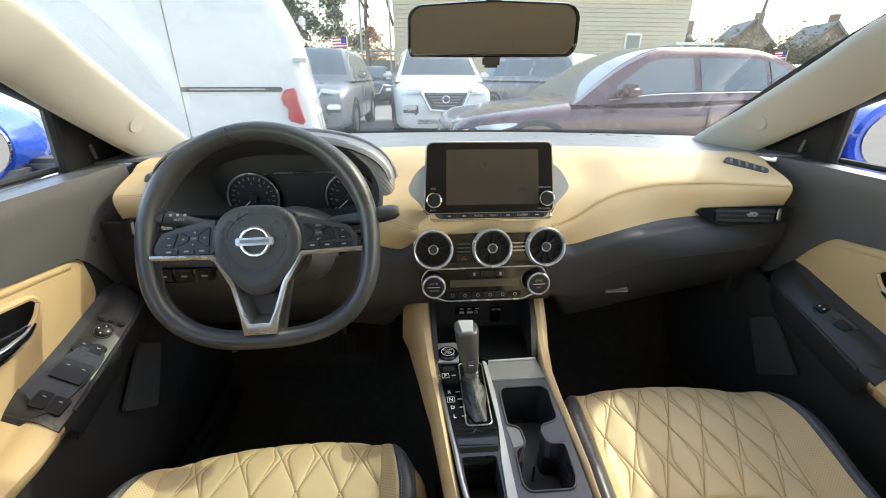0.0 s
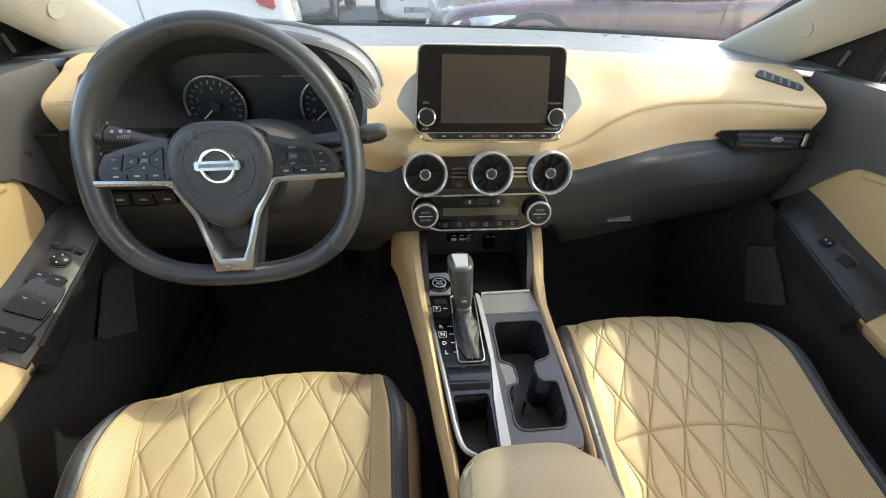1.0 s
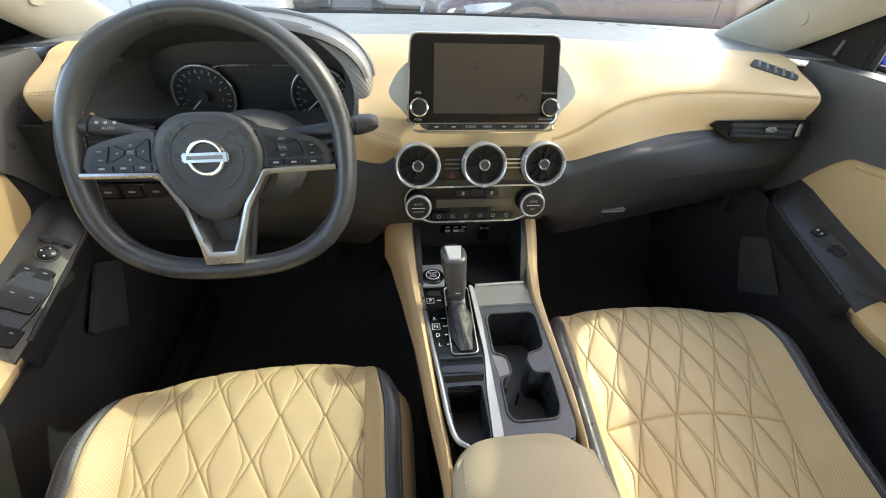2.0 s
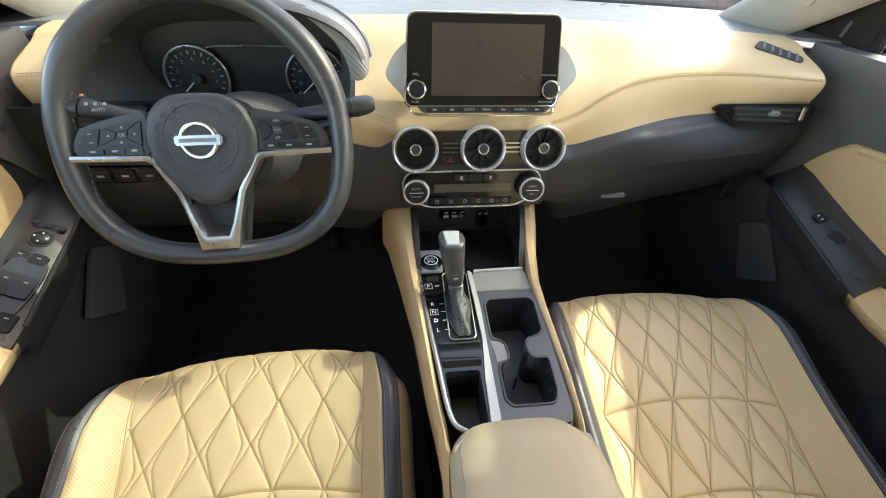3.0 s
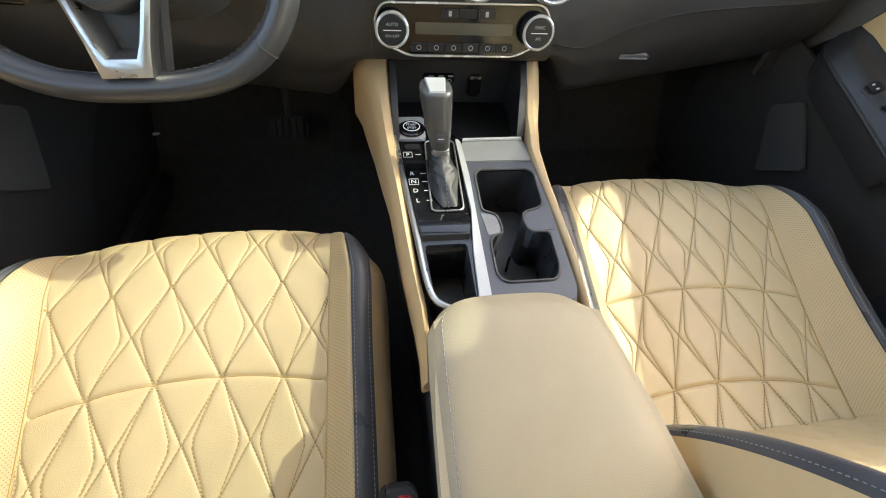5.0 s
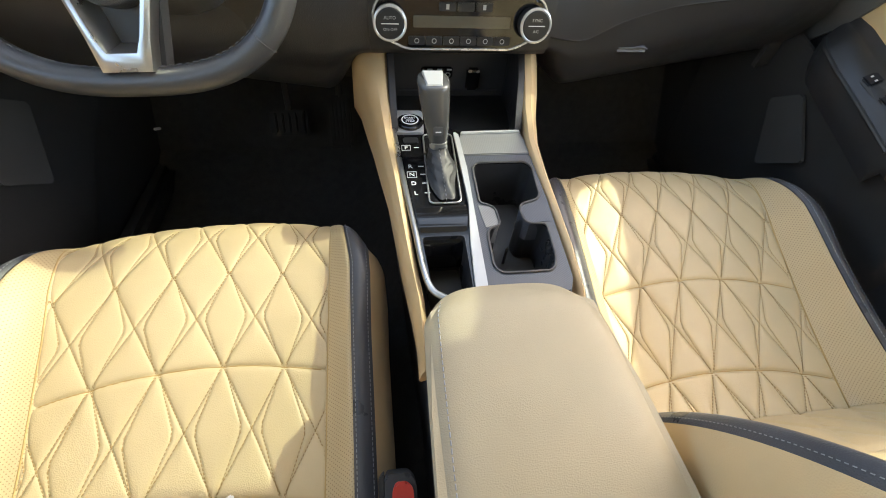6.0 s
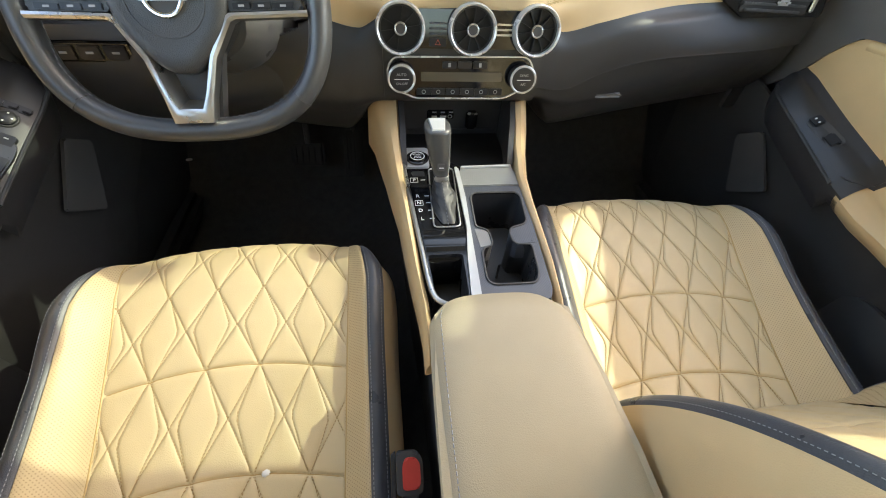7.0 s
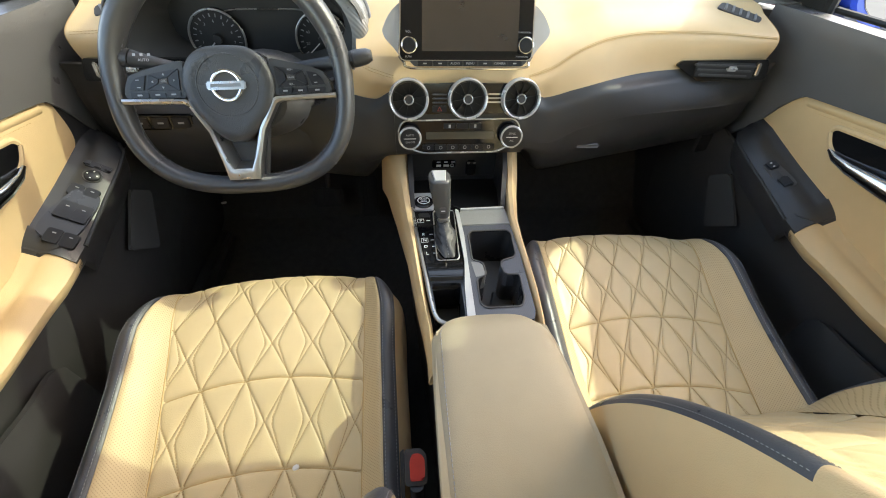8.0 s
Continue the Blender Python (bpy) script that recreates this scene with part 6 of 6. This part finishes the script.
def car(kind_label, category, paint, m, L, W, H, belt, hoodz, hood_len, wind_len, rear_len, deck=None, face=True):
    """A parked car: front towards -y. The cabin is one curved skin with panes laid on it."""
    c = thing("parked_car", kind_label, category, m=m)
    hw, f = W / 2, -L / 2
    dk = deck or belt
    part("body", body_loft([(f, hw * .70, .34, hoodz - .26), (f + .05, hw * .86, .26, hoodz - .15), (f + .2, hw * .95, .22, hoodz - .07), (f + .6, hw, .2, hoodz - .01), (f + hood_len, hw, .2, belt), (0, hw, .2, belt + .01), (L / 2 - rear_len, hw, .2, dk + .02), (L / 2 - .3, hw * .97, .22, dk), (L / 2 - .08, hw * .9, .28, dk - .1), (L / 2, hw * .8, .35, dk - .2)], 40, .33), paint, c, "painted body")
    y0, y1 = f + hood_len - .08, L / 2 - (.42 if deck else .18)
    rl = 1.05 if deck else .55
    LC = y1 - y0

    def skin(t, v, off=0.0):
        y = y0 + LC * t
        up = min(1, t * LC / wind_len)
        dn_ = min(1, (1 - t) * LC / rl)
        k = (math.sin(up * math.pi / 2) ** 1.05) * (math.sin(dn_ * math.pi / 2) ** 1.05)
        lo = belt + (dk - belt) * t - .03
        z1 = lo + (H - lo) * k * (1 - .05 * (2 * t - .9) ** 2)
        s = 2 * v - 1
        e = abs(s)
        if e > .42:
            h = (1 - e) / .58
            x, z = hw * (.955 - .25 * h ** 1.25 * k), lo + (z1 - lo) * (.93 * h)
        else:
            x = hw * (.955 - .25 * k) * (e / .42) ** 1.0
            z = lo + (z1 - lo) * (1 - .07 * (e / .42) ** 3)
        p = Vector((x * (1 if s > 0 else -1), y, z))
        return p + Vector((p.x * .6, 0, (z - lo) * .9)).normalized() * off
    part("cabin", sheet(skin, 44, 36), paint, c, "painted roof and pillars")
    part("front_glass", sheet(lambda u, v: skin(.03 + (wind_len / LC * .86 - .03) * u, .31 + .38 * v, .006), 14, 14, .003), car_glass, c, "windscreen")
    part("rear_glass", sheet(lambda u, v: skin(1 - rl / LC * .8 + (rl / LC * .68) * u, .32 + .36 * v, .006), 12, 12, .003), car_glass, c, "rear window")
    for sx in (0, 1):
        for a, b in ((.15, .43), (.455, .70), (.72, .84)):
            def pane(u, v, a=a, b=b):
                t = a + (b - a) * u
                lim = min(.9, max(.1, 1.25 * min(t * LC / wind_len, (1 - t) * LC / rl)))
                w = .055 + .20 * v * min(1, lim)
                return skin(t, w if sx == 0 else 1 - w, .006)
            part("side_window", sheet(pane, 12, 8, .003), car_glass, c, "side window")
        part("belt_trim", tube([skin(.12 + .76 * i / 30, .045 if sx == 0 else .955, .008) for i in range(31)], .008, 6), chrome, c)
    for sx in (-1, 1):
        for y in (f + .85, L / 2 - .85):
            wheel_parts(c, sx * (hw - .1), y, .34)
            part("wheel_arch", moved(tube([(0, .40 * math.cos(a), .40 * math.sin(a)) for a in [math.pi * i / 14 for i in range(15)]], .035, 8), pose(sx * (hw - .015), y, .34)), tyre, c)
        part("door_mirror", box(.20, .20, .15, .05, (sx * (hw + .08), y0 + .50, belt + .09), 3), paint, c, "door mirror")
        if deck:
            swept = ((.04, .83, .30, .045), (.12, .905, .255, .060), (.28, .965, .205, .052), (.46, .99, .165, .034), (.64, 1.0, .135, .010))
            part("headlamp", loft([[(sx * (hw * k - .04), f + dy, hoodz - dz - g), (sx * (hw * k + .006), f + dy, hoodz - dz - g), (sx * (hw * k - .004), f + dy, hoodz - dz + g), (sx * (hw * k - .05), f + dy, hoodz - dz + g)] for dy, k, dz, g in swept]), lamp_clear, c, "swept clear headlamp")
        else:
            part("headlamp", moved(box(.38, .14, .075, .02, (0, 0, 0)), pose(sx * hw * .66, f + .065, hoodz - .17, -12, sx * 8, sx * 20)), lamp_clear, c, "clear headlamp")
            part("lamp_surround", moved(box(.30, .08, .20, .03, (0, 0, 0)), pose(sx * hw * .70, f + .045, .60, -6, 0, sx * 18)), plastic_dark, c)
            part("fog_lamp", moved(box(.24, .06, .09, .02, (0, -.02, 0)), pose(sx * hw * .70, f + .015, .63, -6, 0, sx * 18)), lamp_clear, c, "lower lamp")
        part("door_line", box(.004, .008, belt - .35, .001, (sx * (hw + .001), y0 + 1.45, (belt + .35) / 2)), tyre, c)
        part("door_handle", box(.02, .18, .03, .008, (sx * (hw + .004), y0 + 1.28, belt - .13)), paint, c)
        part("tail_lamp", box(.3, .08, .14, .03, (sx * hw * .66, L / 2 - .07, dk - .22)), lamp_red, c)
    if face:
        gz = hoodz - (.17 if deck else 0)
        part("grille", moved(slab(rounded([(-.40, .13), (.40, .13), (.24, -.17), (-.24, -.17)], .03), .10, .01), pose(0, f - .005, gz - .30, 90 - 6)), plastic_dark, c, "black grille")
        part("grille_trim", tube([(-.48, f + .03, gz - .14), (-.42, f + .0, gz - .20), (-.28, f - .03, gz - .46), (0, f - .05, gz - .48), (.28, f - .03, gz - .46), (.42, f + .0, gz - .20), (.48, f + .03, gz - .14)], .026, 8), chrome, c, "chrome grille surround")
        for i in range(5):
            part("grille_bar", box(.70 - .08 * i, .02, .012, .004, (0, f - .012, gz - .19 - .05 * i)), metal_grey, c)
        part("badge", moved(hoop(.06, .013, 24, 8), pose(0, f - .035, gz - .28, 90)), chrome, c, "plain round badge")
        part("badge_bar", box(.15, .02, .03, .005, (0, f - .04, gz - .28)), chrome, c)
        part("lower_intake", box(1.1, .10, .14, .03, (0, f + .05, .38)), tyre, c)
    return c


def at_front(x, y, turn=0):
    return Matrix.Translation((x, y, 0)) @ Matrix.Rotation(radians(turn), 4, 'Z')


for sx_ in (-1, 1):
    for y_ in (1.42, -1.28):
        wheel_parts(shell, sx_ * .735, y_, .32)


car("white compact SUV with chrome-edged grille, parked nose out", "SUV", white_paint, at_front(.42, 7.8 + 2.3, 3), 4.6, 1.84, 1.70, 1.08, 1.05, 1.0, .75, .25)
car("grey compact SUV parked nose out beside a van", "SUV", grey_paint, at_front(-2.05, 7.9 + 2.3, -2), 4.6, 1.84, 1.70, 1.08, 1.05, 1.0, .75, .25)
car("dark green estate car parked far back", "car", dark_paint, at_front(-1.75, 18 + 2.3, 4), 4.6, 1.8, 1.55, 1.0, .95, 1.05, .8, .3)
car("grey SUV parked behind a maroon saloon", "SUV", grey_paint, at_front(3.65, 10.8, 28), 4.6, 1.84, 1.68, 1.08, 1.05, 1.0, .75, .25)
car("maroon four-door saloon parked across the view", "car", maroon_paint, at_front(2.58, 5.08, -88), 4.64, 1.80, 1.47, .93, .86, 1.30, 1.10, .95, deck=1.0)
car("white car parked far behind", "car", white_paint, at_front(10.5, 12, -85), 4.5, 1.8, 1.5, .95, .9, 1.1, .9, .6)

# white panel van, side on
van = thing("panel_van", "white panel van parked side-on, rear end to the open", "van", m=at_front(-3.334, 4.146, -80))
part("body", body_loft([(-2.3, .70, .35, 1.0), (-2.2, .80, .28, 1.15), (-1.5, .86, .25, 1.35), (-.9, .87, .22, 1.82), (-.5, .87, .22, 1.88), (1.7, .87, .22, 1.90), (1.98, .868, .22, 1.88), (2.08, .862, .23, 1.80), (2.17, .856, .24, 1.60), (2.24, .85, .25, 1.30), (2.29, .845, .27, .95), (2.33, .83, .30, .70), (2.35, .80, .34, .58)], 44, .20), white_paint, van, "white van body")
for sx in (-1, 1):
    for y in (-1.45, 1.52):
        wheel_parts(van, sx * .78, y, .32)
        part("wheel_arch", moved(slab([(.45 * math.cos(math.pi * i / 20), .50 * math.sin(math.pi * i / 20)) for i in range(21)], .02, .004), pose(sx * .868, y, .34, 90, 0, 90 * sx)), tyre, van)
    part("slide_rail", box(.03, .74, .035, .008, (sx * .872, 1.69, 1.055)), plastic_dark, van, "dark sliding door rail")
    part("rail_insert", box(.01, .55, .012, .003, (sx * .888, 1.66, 1.055)), alloy, van)
    for y in (1.32, -.05):
        part("door_seam", box(.004, .008, 1.45, .001, (sx * .871, y, 1.05)), wood_grey, van)
    part("tail_lamp", loft([[(sx * (.872 + dx), y * k + 2.13 * (1 - k), z * k + .93 * (1 - k)) for y, z in ((2.045, 1.00), (2.08, 1.05), (2.15, 1.065), (2.165, 1.04), (2.175, .95), (2.21, .80), (2.19, .775), (2.10, .80), (2.075, .83), (2.085, .90), (2.05, .94))] for dx, k in ((-.03, 1), (.006, 1), (.016, .93), (.019, .8))]), lamp_red, van, "red tail lamp")
    part("reverse_lamp", box(.02, .06, .07, .01, (sx * .875, 2.165, .85)), lamp_clear, van)
for z in (.75, 1.55):
    part("rear_hinge", box(.06, .05, .07, .012, (.815, 2.27, z)), white_paint, van)
part("rear_bumper", box(1.6, .10, .22, .04, (0, 2.29, .45)), white_paint, van)
part("name_bar", box(.03, .10, .035, .004, (.872, 2.22, 1.27)), metal_grey, van, "plain grey badge bar", smooth=False)

# ---------------------------------------------------------------- buildings, fences, poles
hall = thing("building", "buff-sided two-storey building behind the car park", "building", (6.57, 22, 0))
part("wall", box(14.6, 8, 9.0, .02, (0, 4, 4.5)), siding, hall, "buff clapboard wall")
for i in range(44):
    part("board", box(14.62, .05, .17, .004, (0, -.005, .5 + .19 * i), 1), siding, hall, m=pose(0, 0, 0))
for x, z in ((4.56, 2.72), (4.4, 5.2), (-3.5, 4.4)):
    wdw = part("window", box(.85, .10, .85, .02, (x, -.04, z)), white_paint, hall, "white framed window")
    part("pane", box(.66, .03, .66, .005, (x, -.095, z)), car_glass, wdw)
part("canopy", box(2.4, 1.5, .12, .02, (7.0, -1, 2.6)), white_paint, hall, "white canopy")
for x in (6.2, 7.0, 7.8):
    part("canopy_post", box(.1, .1, 2.6, .01, (x, -1.6, 1.3)), white_paint, hall)
part("plinth", box(14.7, .2, 1.0, .02, (0, -.06, .5)), wood_grey, hall)


def cottage(x, y, w, h, turn, label):
    c = thing("house", label, "house", m=at_front(x, y, turn), group="row of brick houses")
    part("wall", box(w, 7, h, .03, (0, 0, h / 2)), brick_red, c, "brown brick wall")
    part("roof", loft([[(-w / 2 - .3, y2, h - .2), (0, y2, h + w * .55), (w / 2 + .3, y2, h - .2), (w / 2 + .1, y2, h - .3), (0, y2, h + w * .5), (-w / 2 - .1, y2, h - .3)] for y2 in (-3.8, 3.8)]), roof_tile, c, "steep grey shingle roof")
    part("gable", loft([[(-w / 2, y2, h), (w / 2, y2, h), (0, y2, h + w * .5)] for y2 in (-3.5, -3.4)]), brick_red, c)
    for sx in (-1, 1):
        part("barge_board", tube([(sx * (w / 2 + .3), -3.85, h - .2), (0, -3.85, h + w * .55)], .09, 4), wood_grey, c, "grey barge board")
        wdw = part("window", box(1.1, .1, 1.5, .02, (sx * w * .22, -3.5, h * .62)), white_paint, c, "white window")
        for k in (-1, 1):
            part("pane", box(.45, .04, 1.3, .005, (sx * w * .22 + k * .25, -3.55, h * .62)), car_glass, wdw)
    part("chimney", box(.9, .9, 3.5, .03, (w * .4, 1.5, h + w * .45)), brick_red, c, "brick chimney")
    return c


for i, (x, w, h) in enumerate(((28.5, 5.2, 4.3), (34.5, 5.6, 4.9), (41, 5.4, 4.6), (48, 5.8, 5.0), (56, 6, 5.2))):
    cottage(x * 1.3, 61 - 2.6 * i, w, h, -18, "brown brick house with a steep gabled grey roof")

fence = thing("fence", "weathered grey board fence with steel rail on top", "fence", (-6, 27, 0))
for i in range(60):
    part("board", box(.30, .03, 2.0, .005, (-9 + .32 * i, 0, 1.0), 1), wood_grey, fence)
for z in (1.2, 2.25, 2.5):
    part("rail", tube([(-12, -.1, z), (14, -.1, z)], .05, 6), metal_grey, fence)


def post(x, y, h, r, label):
    p = thing("pole", label, "pole", (x, y, 0))
    part("shaft", tube([(0, 0, 0), (0, 0, h)], r, 10), metal_grey, p)


post(-1.0, 24, 9, .05, "thin grey steel pole beside the fence")
post(-.2, 23, 9, .05, "thin grey steel pole beside the fence")
post(-2.6, 25, 9, .06, "thin grey steel pole beside the fence")
leaning = thing("pole", "tall leaning wooden utility pole", "pole", (30, 38, 0))
part("shaft", tube([(0, 0, 0), (1.2, 0, 12)], .14, 10), bark, leaning)


def flag(x, y, z, s):
    f = thing("flag", "small red, white and blue striped flag on a thin pole", "flag", (x, y, 0))
    part("staff", tube([(0, 0, 0), (0, 0, z + s)], .012, 6), metal_grey, f)
    for i in range(7):
        part("stripe", sheet(lambda u, v: Vector((-s * 1.5 * u, .03 * math.sin(u * 7), z + s - s * (i + v) / 7 - .12 * s * u)), 10, 1), flag_red if i % 2 == 0 else flag_white, f)
    part("canton", sheet(lambda u, v: Vector((-s * .6 * u, .03 * math.sin(u * 2.8) - .006, z + s - s * .55 * v - .05 * s * u)), 4, 2), flag_blue, f)


flag(-1.30, 9.0, 1.66, .19)
flag(8.85, 10.0, 1.56, .19)

# ---------------------------------------------------------------- trees
rng = random.Random(7)


def branches(base, height, r, depth, spread, out, lean=(0, 0)):
    """A trunk with limbs that fork; adds tapered tubes."""
    top = base + Vector((lean[0], lean[1], 1)).normalized() * height
    mid = base.lerp(top, .5) + Vector((rng.uniform(-.04, .04), rng.uniform(-.04, .04), 0)) * height
    out.append((smooth_curve([base, mid, top], 6), r, r * .6))
    if depth:
        for _ in range(3 if depth > 1 else 4):
            k = rng.uniform(.45, 1.0)
            p = base.lerp(top, k)
            branches(p, height * rng.uniform(.5, .75), r * .5, depth - 1, spread, out, (lean[0] + rng.uniform(-spread, spread), lean[1] + rng.uniform(-spread, spread)))


def bare_tree(x, y, h, label):
    t = thing("tree", label, "tree", (x, y, 0))
    out = []
    branches(Vector((0, 0, 0)), h, h * .022, 4, .55, out)
    part("trunk", tube(out[0][0], lambda s: out[0][1] * (1 - .4 * s), 10), bark, t, "forked pale trunk")
    bms = [tube(p, lambda s, a=a, b=b: a + (b - a) * s, 5) for p, a, b in out[1:]]
    part("crown", join(*bms), bark, t, "leafless twiggy crown")


def leafy(x, y, h, r, material, label, n=2600, cone=False):
    t = thing("tree", label, "tree", (x, y, 0))
    part("trunk", tube([(0, 0, 0), (.05, 0, h * .5), (0, 0, h * .95)], lambda s: h * .018 * (1 - .8 * s), 8), bark, t, "tapered trunk")
    vs, fs = [], []
    arms = [(rng.uniform(.12, 1.0), rng.uniform(0, 6.283)) for _ in range(70)]
    for i in range(n):
        k, a = rng.choice(arms)
        reach = r * ((1 - k) * 1.1 + .08 if cone else math.sin(math.pi * min(1, .15 + k * .85)) ** .6)
        d = reach * rng.random() ** .6
        c = Vector((d * math.cos(a), d * math.sin(a), h * k - (.18 * d if cone else 0))) + Vector([rng.gauss(0, .13 * r * .6) for _ in range(3)])
        s = rng.uniform(.035, .085) * r * .55
        u = Vector([rng.gauss(0, 1) for _ in range(3)]).normalized() * s
        w = u.orthogonal().normalized() * s * .5
        j = len(vs)
        vs += [tuple(c - u), tuple(c + w), tuple(c + u), tuple(c - w)]
        fs.append((j, j + 1, j + 2, j + 3))
    me = bpy.data.meshes.new("crown")
    me.from_pydata(vs, [], fs)
    link("crown", me, material, t, "loose crown with gaps", False)


leafy(-6.6, 27.5, 9.5, 3.2, leaf_green, "dark green conifer behind the fence", 12000, True)
leafy(-4.4, 29, 8, 2.3, leaf_green, "dark green conifer behind the fence", 9000, True)
leafy(-2.9, 33, 4.2, 2.2, leaf_red, "small rust-red leafed tree", 7000)
leafy(13.5, 40, 8.5, 1.8, leaf_green, "dark pointed conifer by the houses", 5000, True)
bare_tree(-2.2, 26, 6.5, "bare pale-barked tree with forked limbs")
bare_tree(-.9, 27, 6.8, "bare pale-barked tree with forked limbs")
bare_tree(9.0, 30, 7.5, "bare tree beside the building")
for i in range(5):
    vs, fs = [], []
    for _ in range(4200):
        c = Vector((rng.uniform(-2.4, 2.4), rng.uniform(-.7, .7), abs(rng.gauss(0, 1)) * .8 + rng.uniform(0, 2.6)))
        u = Vector([rng.gauss(0, 1) for _ in range(3)]).normalized() * rng.uniform(.08, .2)
        w = u.orthogonal().normalized() * .08
        j = len(vs)
        vs += [tuple(c - u), tuple(c + w), tuple(c + u), tuple(c - w)]
        fs.append((j, j + 1, j + 2, j + 3))
    me = bpy.data.meshes.new("hedge")
    me.from_pydata(vs, [], fs)
    hb = link("hedge", me, hedge_mat, None, "", False, pose(18 + 4.6 * i, 31 - .8 * i, 0))
    tagged(hb, "dry brownish green hedge along the street", "hedge", kind="stuff")
